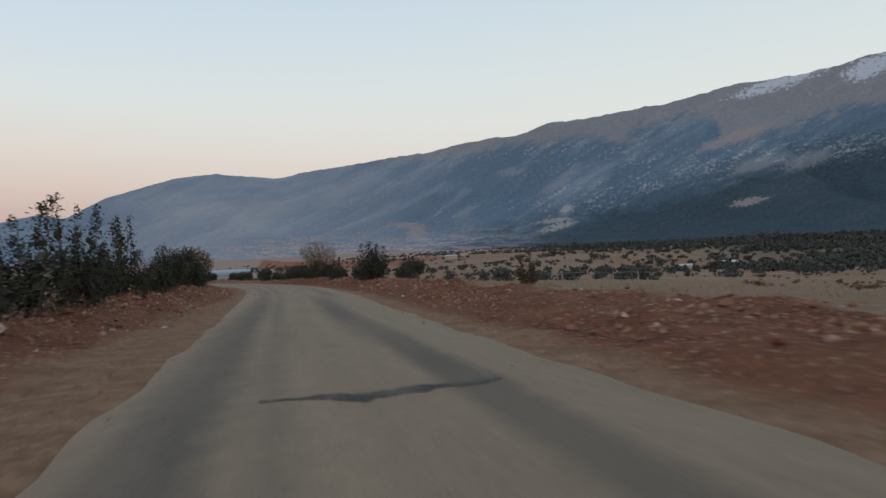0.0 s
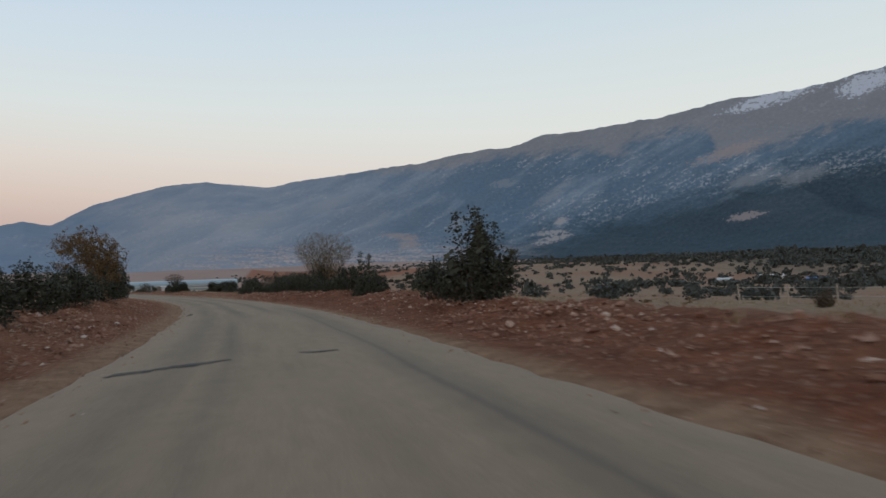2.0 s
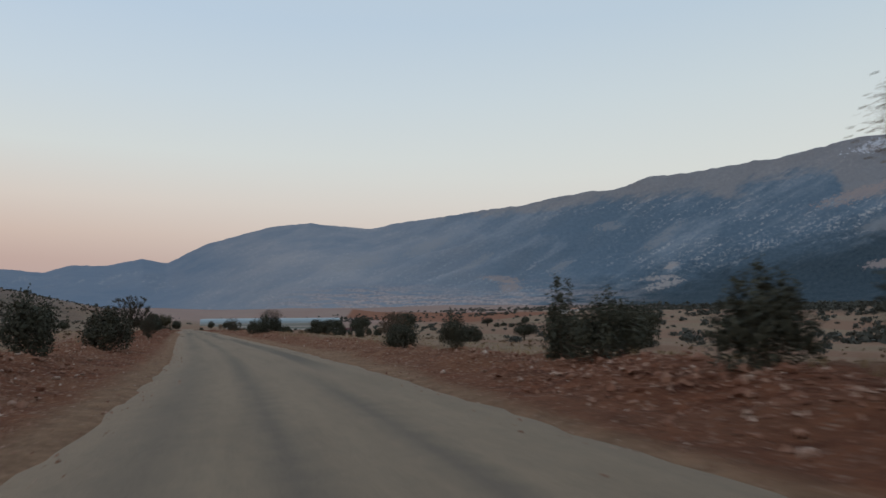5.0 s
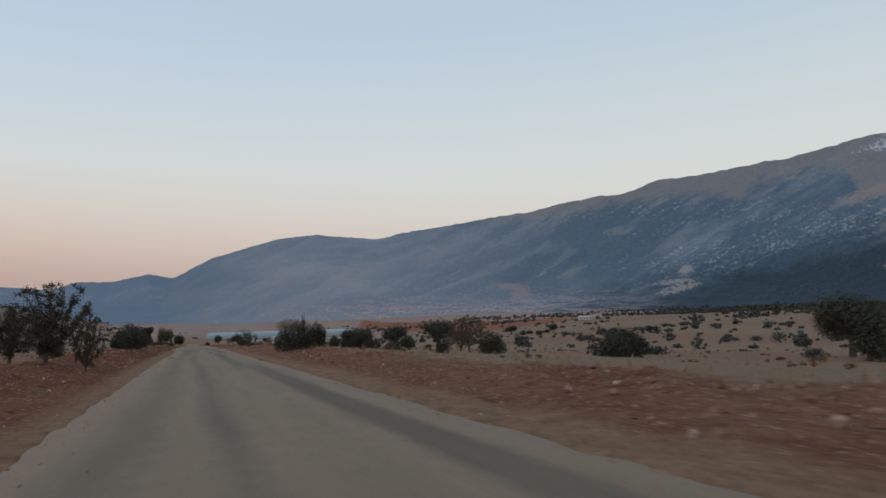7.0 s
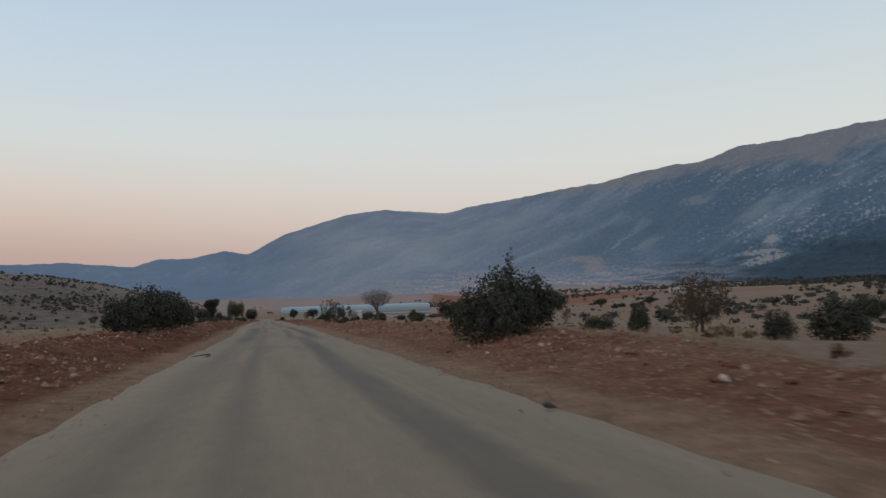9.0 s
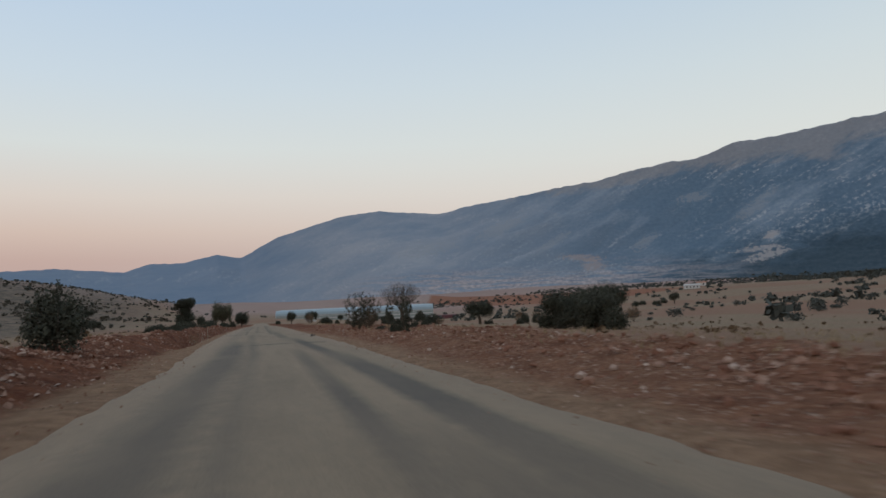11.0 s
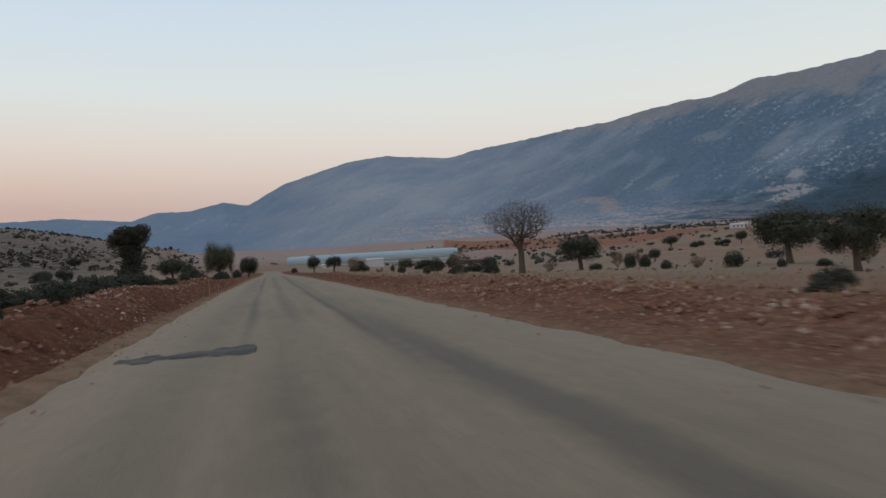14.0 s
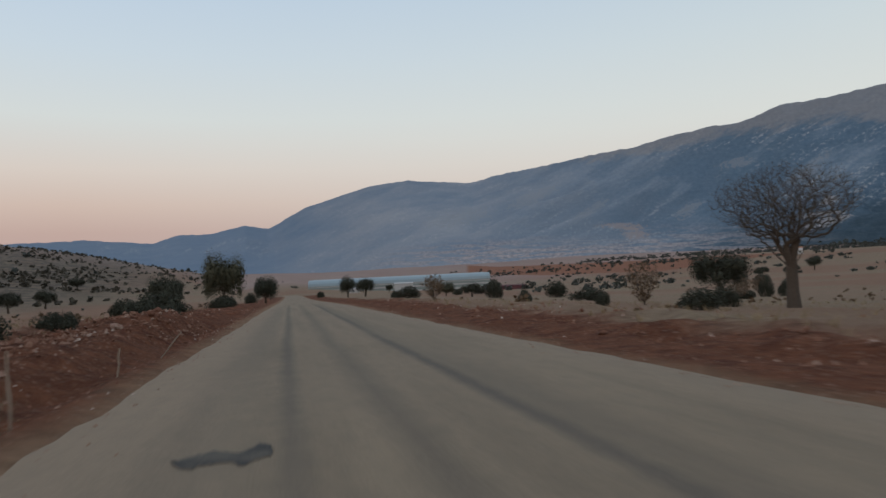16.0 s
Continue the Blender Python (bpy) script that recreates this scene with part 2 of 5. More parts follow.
    shoulder = k.math("MULTIPLY", k.mix(east, left_w, right_w), 2.0)
    turn = k.n("MapRange", Value=k.math("SUBTRACT", k.math("MULTIPLY_ADD", jit, 0.35, rim.outputs["Fac"]), shoulder), i1=-0.25, i2=0.45).outputs[0]
    sandy = k.math("SUBTRACT", 1.0, turn)
    base = k.mix(turn, sand, red)
    narrow = k.math("MULTIPLY", k.math("MULTIPLY", k.n("MapRange", Value=s, i1=255.0, i2=275.0).outputs[0], east), 1.7)
    field = k.math("MAXIMUM", k.n("MapRange", Value=k.math("ADD", ua, narrow), i1=8.2, i2=10.2).outputs[0], k.n("MapRange", Value=s, i1=500.0, i2=540.0).outputs[0])
    base = k.mix(field, base, straw)
    near = k.math("MULTIPLY", k.math("MULTIPLY_ADD", field, -0.75, 1.0), k.math("MULTIPLY_ADD", warm, -0.65, 1.0))
    soil = k.math("MULTIPLY", near, k.math("MULTIPLY_ADD", sandy, -0.55, 1.0))
    base = k.mix(k.math("MULTIPLY", k.ramp(n3, (0.55, 0.0), (0.66, 1.0)), k.math("MULTIPLY", near, 0.5)), base, (0.37, 0.225, 0.145))
    base = k.mix(k.math("MULTIPLY", k.ramp(n3, (0.36, 1.0), (0.46, 0.0)), k.math("MULTIPLY", soil, 0.6)), base, (0.085, 0.038, 0.024))
    n4 = k.noise(obj, 24, 4, 0.7)
    base = k.mix(k.math("MULTIPLY", k.ramp(n4, (0.54, 0.0), (0.64, 1.0)), k.math("MULTIPLY", near, 0.4)), base, (0.35, 0.21, 0.135))
    base = k.mix(k.math("MULTIPLY", k.ramp(n4, (0.36, 1.0), (0.46, 0.0)), k.math("MULTIPLY", soil, 0.4)), base, (0.08, 0.036, 0.024))
    # stones bedded in the soil
    cells = k.n("TexVoronoi", Vector=obj, Scale=7.5)
    pick = k.split(cells.outputs["Color"])
    bed = k.math("MULTIPLY", k.ramp(cells.outputs["Distance"], (0.30, 1.0), (0.42, 0.0)), k.ramp(k.math("MULTIPLY_ADD", n2, 0.6, pick[0]), (0.86, 0.0), (0.92, 1.0)))
    bed = k.math("MULTIPLY", bed, soil)
    base = k.mix(k.math("MULTIPLY", bed, 0.55), base, k.mix(pick[1], (0.26, 0.15, 0.10), (0.46, 0.345, 0.27)))
    k.color(base)
    k.bump(k.math("MULTIPLY_ADD", bed, 0.6, k.math("MULTIPLY_ADD", n2, 2.0, k.math("MULTIPLY_ADD", n4, 0.35, n3))), 0.9, 0.07)
    return k.m


PALE, GREY, PINK, SNOW = (0.35, 0.315, 0.30), (0.27, 0.275, 0.285), (0.30, 0.248, 0.235), (0.53, 0.56, 0.62)
CLEARINGS = [  # bearing and height in degrees, half width, half height, lean, colour
    (39.0, 3.42, 1.5, 0.16, 0.05, PALE), (39.3, 2.9, 1.3, 0.26, 0.2, PALE), (54.4, 3.9, 1.3, 0.26, 0.1, PINK), (26.3, 3.6, 1.4, 0.24, -0.1, PINK),
    (27.0, 3.05, 0.8, 0.45, 0.0, PINK), (39.0, 6.6, 1.3, 0.45, 0.6, GREY), (34.8, 7.6, 1.0, 0.3, 0.1, GREY), (31.0, 4.5, 0.8, 0.4, 0.5, GREY),
    (52.6, 8.8, 2.3, 0.42, 0.25, PINK), (39.8, 4.3, 0.45, 0.26, 0.3, PALE), (54.4, 6.7, 1.4, 0.4, 0.2, GREY), (57.9, 6.6, 1.3, 0.5, 0.2, GREY),
    (20.0, 6.3, 1.8, 0.45, 0.35, GREY), (14.0, 5.0, 2.2, 0.5, 0.1, GREY), (24.0, 4.9, 1.2, 0.3, 0.5, GREY),
    (55.6, 12.35, 2.6, 0.42, 0.13, SNOW), (61.8, 12.5, 1.5, 0.65, 0.2, SNOW), (67.5, 12.9, 3.0, 0.7, 0.1, SNOW),
]


def mountain_rock():
    """Scrub on limestone, tinted with painted haze: dark woods below, a belt of bare rock, stony clearings, bare
    brownish heights, old snow on the crest.
    """
    k = Mat("hazy_scrub_limestone", 0.95, 0.05)
    obj, uv = k.coord(), k.coord("UV")
    az, el, _ = k.split(uv)
    grow = k.n("Attribute")
    grow.attribute_name = "growth"
    grow = grow.outputs["Fac"]
    v = k.stretch(obj, 1.0, 1.0, 1.5)
    big, mid, fine = k.noise(v, 0.0024, 6, 0.55), k.noise(v, 0.011, 7, 0.62), k.noise(k.stretch(uv, 1.0, 1.5, 1.0), 3.4, 7, 0.72)
    tilt = k.n("VectorRotate", Vector=uv, Angle=-0.48, Axis=(0, 0, 1)).outputs[0]
    streak = k.noise(k.stretch(tilt, 0.16, 0.95, 1.0), 1.0, 7, 0.6, 0.5)
    wisp = k.noise(k.stretch(tilt, 0.5, 2.6, 1.0), 1.0, 6, 0.65, 0.4)

    def curve(rows):
        """Height in degrees against the bearing."""
        return k.math("MULTIPLY", k.ramp(k.n("MapRange", Value=az, i1=0.0, i2=80.0).outputs[0], *[(a_ / 80, e_ / 16) for a_, e_ in rows]), 16.0)

    def over(line, soft, jitter):
        """1 well above the line, 0 below it, with a ragged edge."""
        d_ = k.math("SUBTRACT", k.math("MULTIPLY_ADD", k.math("SUBTRACT", jitter, 0.5), 5.0, el), line)
        return k.n("MapRange", Value=d_, i1=-soft, i2=soft).outputs[0]

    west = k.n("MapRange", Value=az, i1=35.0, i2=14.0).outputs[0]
    # scrub and rock tones carry the blue of distance haze in their colour
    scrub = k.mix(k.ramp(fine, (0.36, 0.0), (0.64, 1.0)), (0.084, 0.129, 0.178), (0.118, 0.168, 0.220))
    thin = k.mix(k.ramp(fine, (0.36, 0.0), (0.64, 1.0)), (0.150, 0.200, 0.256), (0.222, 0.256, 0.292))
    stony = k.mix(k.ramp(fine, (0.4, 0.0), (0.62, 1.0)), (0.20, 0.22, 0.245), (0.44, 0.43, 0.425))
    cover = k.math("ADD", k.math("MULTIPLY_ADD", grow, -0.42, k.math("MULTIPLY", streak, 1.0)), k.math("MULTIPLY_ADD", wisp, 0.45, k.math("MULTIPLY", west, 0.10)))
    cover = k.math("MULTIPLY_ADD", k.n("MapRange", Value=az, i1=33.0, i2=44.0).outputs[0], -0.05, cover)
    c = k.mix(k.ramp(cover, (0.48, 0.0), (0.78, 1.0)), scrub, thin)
    # the gentler western hills, paler and smoother, with thicker haze painted in
    hazed_hills = k.mix(k.ramp(k.math("MULTIPLY_ADD", grow, -0.05, k.math("MULTIPLY_ADD", streak, 0.10, k.math("MULTIPLY_ADD", big, 0.66, k.math("MULTIPLY_ADD", mid, 0.18, k.math("MULTIPLY", fine, 0.12))))), (0.32, 0.0), (0.66, 1.0)), (0.146, 0.198, 0.262), (0.290, 0.300, 0.325))
    c = k.mix(k.math("MULTIPLY", west, 0.92), c, hazed_hills)
    # the farthest ridge, bluer still: more painted haze
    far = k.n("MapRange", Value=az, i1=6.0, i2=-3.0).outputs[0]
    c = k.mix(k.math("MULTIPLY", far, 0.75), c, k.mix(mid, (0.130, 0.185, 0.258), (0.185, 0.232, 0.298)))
    # single pale patches strewn along the fall line
    spots = k.math("MULTIPLY", k.ramp(k.math("MULTIPLY_ADD", fine, 0.45, k.math("MULTIPLY", wisp, 0.55)), (0.53, 0.0), (0.60, 1.0)), k.ramp(big, (0.44, 0.0), (0.58, 1.0)))
    c = k.mix(k.math("MULTIPLY", spots, k.math("MULTIPLY_ADD", west, -0.35, 0.62)), c, stony)
    # dark woods low on the eastern slope
    wood = k.math("SUBTRACT", 1.0, over(curve([(0, 0.0), (24, 1.0), (30, 1.8), (37, 2.8), (43, 4.0), (48, 5.1), (54, 6.5), (58, 7.2), (63, 7.8), (80, 8.0)]), 1.3, k.math("MULTIPLY_ADD", streak, 0.5, k.math("MULTIPLY", mid, 0.5))))
    wood = k.math("MULTIPLY", wood, k.n("MapRange", Value=az, i1=24.0, i2=34.0).outputs[0])
    c = k.mix(k.math("MULTIPLY", wood, 0.88), c, k.mix(k.ramp(fine, (0.35, 0.0), (0.7, 1.0)), (0.022, 0.040, 0.054), (0.050, 0.070, 0.084)))
    # a belt of bare limestone above the woods, broken into dots
    off_ = k.math("ABSOLUTE", k.math("SUBTRACT", k.math("MULTIPLY_ADD", k.math("SUBTRACT", mid, 0.5), 3.0, el), curve([(36, 3.6), (39.7, 4.5), (43, 5.3), (46.6, 6.0), (50, 6.6), (53.6, 7.1), (58, 7.2), (66, 7.4), (80, 7.4)])))
    belt_ = k.math("MULTIPLY", k.n("MapRange", Value=off_, i1=1.15, i2=0.35).outputs[0], k.n("MapRange", Value=az, i1=37.0, i2=41.0).outputs[0])
    dots = k.ramp(k.math("MULTIPLY_ADD", fine, 0.75, k.math("MULTIPLY", wisp, 0.25)), (0.50, 0.0), (0.55, 1.0))
    c = k.mix(k.math("MULTIPLY", k.math("MULTIPLY", belt_, k.math("MULTIPLY", dots, k.ramp(k.math("MULTIPLY_ADD", wisp, 0.5, k.math("MULTIPLY", mid, 0.5)), (0.44, 0.15), (0.58, 1.0)))), 0.55), c, stony)
    # terraced fields along the foot
    low = k.n("MapRange", Value=k.math("MULTIPLY_ADD", k.math("SUBTRACT", big, 0.5), 3.0, el), i1=3.4, i2=1.9).outputs[0]
    low = k.math("MULTIPLY", low, k.math("MULTIPLY", k.n("MapRange", Value=az, i1=40.0, i2=28.0).outputs[0], k.n("MapRange", Value=az, i1=5.0, i2=14.0).outputs[0]))
    band = k.noise(k.stretch(uv, 0.36, 4.4, 1.0), 1.0, 6, 0.62, 0.5)
    c = k.mix(k.math("MULTIPLY", low, k.ramp(band, (0.45, 0.0), (0.52, 0.95))), c, k.mix(k.ramp(fine, (0.38, 0.0), (0.60, 1.0)), (0.21, 0.19, 0.205), (0.41, 0.345, 0.325)))
    # bare heights, reaching down the spurs in tongues
    bare = k.mix(k.math("MULTIPLY_ADD", fine, 0.7, k.math("MULTIPLY", mid, 0.3)), (0.150, 0.156, 0.172), (0.318, 0.298, 0.290))
    high = over(curve([(0, 9.0), (16, 8.9), (20, 8.9), (25, 9.0), (32, 9.3), (37, 9.7), (41.8, 10.0), (44, 9.2), (45.8, 10.4), (48.5, 10.9), (51.0, 10.8), (51.8, 8.9), (54, 8.7), (56.6, 9.0), (59.5, 9.6), (63, 10.0), (80, 10.0)]),
                0.35, k.math("MULTIPLY_ADD", wisp, 0.35, k.math("MULTIPLY_ADD", grow, -0.10, k.math("MULTIPLY_ADD", mid, 0.35, 0.20))))
    c = k.mix(k.math("MULTIPLY", high, 0.78), c, bare)
    # single clearings and old snow, each a ragged patch
    for a_, e_, wide, tall, lean, col in CLEARINGS:
        dx = k.math("DIVIDE", k.math("SUBTRACT", az, a_), wide)
        dz = k.math("DIVIDE", k.math("SUBTRACT", k.math("MULTIPLY_ADD", k.math("SUBTRACT", az, a_), -lean, el), e_), tall)
        d2 = k.math("ADD", k.math("MULTIPLY", dx, dx), k.math("MULTIPLY", dz, dz))
        d2 = k.math("ADD", d2, k.math("MULTIPLY_ADD", fine, 11.0, k.math("MULTIPLY_ADD", mid, 4.0, -7.6)))
        c = k.mix(k.math("MULTIPLY", k.n("MapRange", Value=d2, i1=1.3, i2=0.5).outputs[0], 0.45 if col == GREY else 0.75), c, col)
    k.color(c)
    k.bump(k.math("MULTIPLY_ADD", mid, 2.0, fine), 0.25, 8.0)
    return k.m


def foliage(name, dark, light):
    k = Mat(name, 0.75, 0.15)
    g = k.n("NewGeometry").outputs["Random Per Island"]
    o = k.n("ObjectInfo").outputs["Random"]
    c = k.mix(k.math("MULTIPLY_ADD", g, 0.6, k.math("MULTIPLY", k.noise(k.coord(), 2.2, 3), 0.4)), dark, light)
    c = k.mix(k.math("MULTIPLY", o, 0.5), c, tuple(0.55 * a + 0.45 * b for a, b in zip(dark, (0.07, 0.06, 0.04))))
    k.color(c)
    return k.m


def tar_mat():
    """Worn tar: black where it is thick, dusty and broken up where it has worn through."""
    k = Mat("worn_tar_repair", 0.85, 0.3)
    v = k.coord()
    n, f = k.noise(v, 2.6, 6, 0.7), k.noise(v, 40, 3)
    c = k.mix(k.ramp(n, (0.44, 0.0), (0.60, 1.0)), (0.030, 0.029, 0.028), (0.085, 0.072, 0.058))
    k.color(k.mix(k.ramp(f, (0.5, 0.0), (0.7, 0.3)), c, (0.2, 0.16, 0.12)))
    k.bump(f, 0.4, 0.01)
    return k.m


def stone_mat():
    k = Mat("limestone_rubble", 0.92, 0.15)
    o = k.n("ObjectInfo").outputs["Random"]
    g = k.n("NewGeometry").outputs["Random Per Island"]
    r = k.math("FRACT", k.math("ADD", o, g))
    v = k.coord()
    n = k.noise(v, 7, 5, 0.65)
    c = k.ramp(r, (0.0, (0.13, 0.058, 0.038)), (0.45, (0.22, 0.11, 0.073)), (0.75, (0.30, 0.18, 0.13)), (0.93, (0.38, 0.27, 0.21)), (1.0, (0.50, 0.41, 0.345)))
    k.color(k.mix(k.ramp(n, (0.35, 0.75), (0.6, 0.0)), c, (0.22, 0.105, 0.068)))
    k.bump(n, 0.6, 0.03)
    return k.m


M_ROAD, M_EARTH, M_MOUNT, M_STONE = asphalt(), earth(), mountain_rock(), stone_mat()
M_LEAF = foliage("evergreen_oak_leaves", (0.030, 0.034, 0.026), (0.082, 0.084, 0.060))
M_OLIVE = foliage("grey_green_leaves", (0.05, 0.053, 0.036), (0.13, 0.122, 0.078))
M_RUST = foliage("rust_brown_leaves", (0.11, 0.066, 0.030), (0.25, 0.155, 0.068))
M_DRYLEAF = foliage("dull_brown_leaves", (0.062, 0.044, 0.032), (0.13, 0.092, 0.06))
M_SCRUB = foliage("distant_scrub_leaves", (0.046, 0.053, 0.049), (0.098, 0.104, 0.092))
M_HILLSCRUB = foliage("dry_hillside_scrub_leaves", (0.058, 0.053, 0.043), (0.130, 0.115, 0.088))
M_BARK = plain("grey_brown_bark", (0.085, 0.066, 0.052), 0.95, 9, 0.45)
M_PALEBARK = plain("pale_dry_twigs", (0.15, 0.112, 0.075), 0.95, 9, 0.35)
M_GREYBARK = plain("pale_grey_bark", (0.135, 0.105, 0.085), 0.95, 5, 0.4)
M_DARKLEAF = foliage("dull_brown_green_leaves", (0.038, 0.034, 0.026), (0.088, 0.080, 0.058))
M_FALLOW = foliage("olive_brown_leaves", (0.115, 0.088, 0.046), (0.28, 0.215, 0.11))
M_STRAW = foliage("dry_straw", (0.20, 0.14, 0.075), (0.40, 0.30, 0.18))
M_TUSSOCK = foliage("dry_tussock_leaves", (0.115, 0.075, 0.048), (0.235, 0.160, 0.100))
M_TAR = tar_mat()


# ---------------------------------------------------------------- building helpers
def mesh_data(name, verts, faces, mat, smooth=False):
    me = bpy.data.meshes.new(name)
    me.from_pydata(verts if isinstance(verts, list) else verts.tolist(), [], faces if isinstance(faces, list) else faces.tolist())
    me.materials.append(mat)
    if smooth:
        me.polygons.foreach_set("use_smooth", [True] * len(me.polygons))
    me.update()
    return me


def part(name, data, parent=None, label="", at=None):
    """A mesh (or a bmesh's mesh) as one object under a thing or a part."""
    ob = new(name, data)
    ob.parent = parent
    if at is not None:
        ob.matrix_basis = at
    return tagged(ob, label)


def from_bm(name, bm, mat, smooth=False):
    me = bpy.data.meshes.new(name)
    bm.to_mesh(me)
    bm.free()
    me.materials.append(mat)
    if smooth:
        me.polygons.foreach_set("use_smooth", [True] * len(me.polygons))
    return me


def box(bm, x0, x1, y0, y1, z0, z1):
    m = Matrix.Translation(((x0 + x1) / 2, (y0 + y1) / 2, (z0 + z1) / 2)) @ Matrix.Diagonal((x1 - x0, y1 - y0, z1 - z0, 1))
    return bmesh.ops.create_cube(bm, size=1, matrix=m)["verts"]


def hashed(ix, iy, seed):
    h = (ix.astype(np.int64) * 374761393 + iy.astype(np.int64) * 668265263 + seed * 974711) & 0x7FFFFFFF
    h = ((h ^ (h >> 13)) * 1274126177) & 0x7FFFFFFF
    return ((h ^ (h >> 16)) & 0xFFFF) / 65535.0


def vnoise(x, y, seed=0):
    """Smooth value noise, -1 to 1, one value a cell."""
    x, y = np.asarray(x, float), np.asarray(y, float)
    ix, iy = np.floor(x), np.floor(y)
    fx, fy = x - ix, y - iy
    fx, fy = fx * fx * (3 - 2 * fx), fy * fy * (3 - 2 * fy)
    a, b = hashed(ix, iy, seed), hashed(ix + 1, iy, seed)
    c, d = hashed(ix, iy + 1, seed), hashed(ix + 1, iy + 1, seed)
    return 2 * ((a * (1 - fx) + b * fx) * (1 - fy) + (c * (1 - fx) + d * fx) * fy) - 1


def fbm(x, y, seed=0, octaves=4, gain=0.5):
    total, amp, f = 0.0, 1.0, 1.0
    for i in range(octaves):
        total = total + amp * vnoise(x * f, y * f, seed + i * 17)
        amp, f = amp * gain, f * 2.03
    return total


# ---------------------------------------------------------------- the lie of the land
CENTRE_Y = (-400, -100, -40, 0, 10, 20, 34, 48, 62, 72, 85, 100, 118, 145, 175, 214, 257, 300, 400, 520, 600, 700, 900, 5000)
CENTRE_X = (-107, -26.5, -10.3, 0.9, 3.5, 6.2, 10.0, 13.5, 16.5, 18.1, 19.8, 21, 21.8, 22.2, 22.7, 23.6, 23.8, 24.4, 26, 28, 26, 18, -10, -10)
_fine = np.arange(-420.0, 1000.0, 1.0)
_raw = np.interp(_fine, CENTRE_Y, CENTRE_X)
_kern = np.hanning(23) / np.hanning(23).sum()
_soft = np.convolve(np.pad(_raw, 11, mode="edge"), _kern, mode="valid")


def centre(y):
    """x of the road's middle."""
    return np.interp(y, _fine, _soft)


def half_width(y):
    return np.interp(y, (0, 15, 40, 60, 85, 110, 150, 175, 210, 228, 260, 287, 300, 330, 400, 520), (2.5, 2.6, 2.98, 2.94, 2.68, 2.70, 2.90, 3.0, 2.98, 3.35, 3.45, 3.45, 3.2, 2.95, 2.7, 2.6))


def road_z(y):
    return np.interp(y, (330, 380, 430, 480, 560, 650, 800, 1200), (0.0, -0.35, -0.6, -0.6, -0.4, 0.0, 0.6, 2.0))


def land(x, y):
    """Height of the ground at a place."""
    x, y = np.asarray(x, float), np.asarray(y, float)
    u = x - centre(y)
    hw = half_width(y)
    z = road_z(y)
    right = np.maximum(u - hw, 0.0)
    left = np.maximum(-u - hw, 0.0)
    # the valley side falls away gently to the east and climbs to a hill in the west
    z = z - 6.0 * (1 - np.exp(-np.maximum(u - 9, 0) / 90.0))
    hill = 56.7 * np.exp(-((x + 262) / 226) ** 2 - ((y - 970) / 403) ** 2) - 1.2
    z = z + np.where(hill > 0, hill * hill / (hill + 6), 0.0) * np.clip((np.abs(u) - 6) / 40, 0, 1)
    d = np.hypot(x - 18, y - 145)
    far = np.maximum(np.minimum(d, 1700.0) - 420, 0)
    z = z + np.clip(0.035 * (u - 220), 0, 8)
    z = z + 0.042 * np.clip(x - 0.27 * (y - 150) - 35, 0, 210) * np.clip((y - 250) / 150, 0, 1) * np.clip((1500 - x) / 700, 0, 1)
    off = np.where(np.abs(y) < 640, np.clip((np.abs(u) - 4) / 40, 0, 1), 1.0)
    z = z + off * (2.2e-5 * far ** 2 + 0.028 * np.maximum(d - 1700, 0))
    z = z + off * np.clip((d - 250) / 500, 0, 1) * 1.1 * fbm(x / 160, y / 160, 5, 3)
    # verges: a sandy shoulder, then banks of bulldozed soil and rubble
    rough = fbm(x / 1.7, y / 1.7, 31, 4, 0.6)
    lump = fbm(x / 6.0, y / 6.0, 41, 3)
    ar = np.interp(y, (0, 30, 62, 100, 112, 150, 172, 212, 225, 255, 290, 330), (0.25, 0.33, 0.46, 0.46, 0.14, 0.14, 0.42, 0.40, 0.30, 0.20, 0.11, 0.10))
    al = np.interp(y, (0, 90, 110, 150, 170, 235, 250, 300, 350), (0.74, 0.66, 0.35, 0.42, 0.62, 0.58, 0.40, 0.36, 0.15))
    bank_r = np.interp(right, (0, 0.8, 2.0, 3.4, 5.0, 7.5, 12), (0, 0, 0.22, 0.85, 1.0, 0.72, 0.60))
    bank_l = np.interp(left, (0, 0.9, 1.6, 2.8, 3.9, 5.0, 7.5, 12), (0, 0.0, -0.10, 0.40, 0.95, 1.0, 0.62, 0.5))
    ditch = np.interp(left, (0, 0.7, 1.1, 1.7, 2.1, 2.9, 3.8, 5.5, 12), (0, 0.1, -0.9, -1.25, -0.8, 0.9, 1.35, 1.0, 0.6))
    cut = np.interp(y, (228, 240, 312, 330), (0, 1, 1, 0))
    bank_l = bank_l * (1 - cut) + ditch * cut
    fade = np.clip((420 - np.abs(y)) / 120, 0, 1)
    z = z + fade * (ar * bank_r * (1 + 0.5 * lump) + al * bank_l * (1 + 0.4 * lump))
    near = np.maximum(right, left)
    z = z + 0.21 * rough * np.interp(near, (0.5, 2, 6, 10, 30), (0.05, 0.7, 0.85, 0.3, 0.2))
    z = z - np.interp(near, (0.0, 0.35), (0.07, 0.0)) * (near < 0.35)
    return z


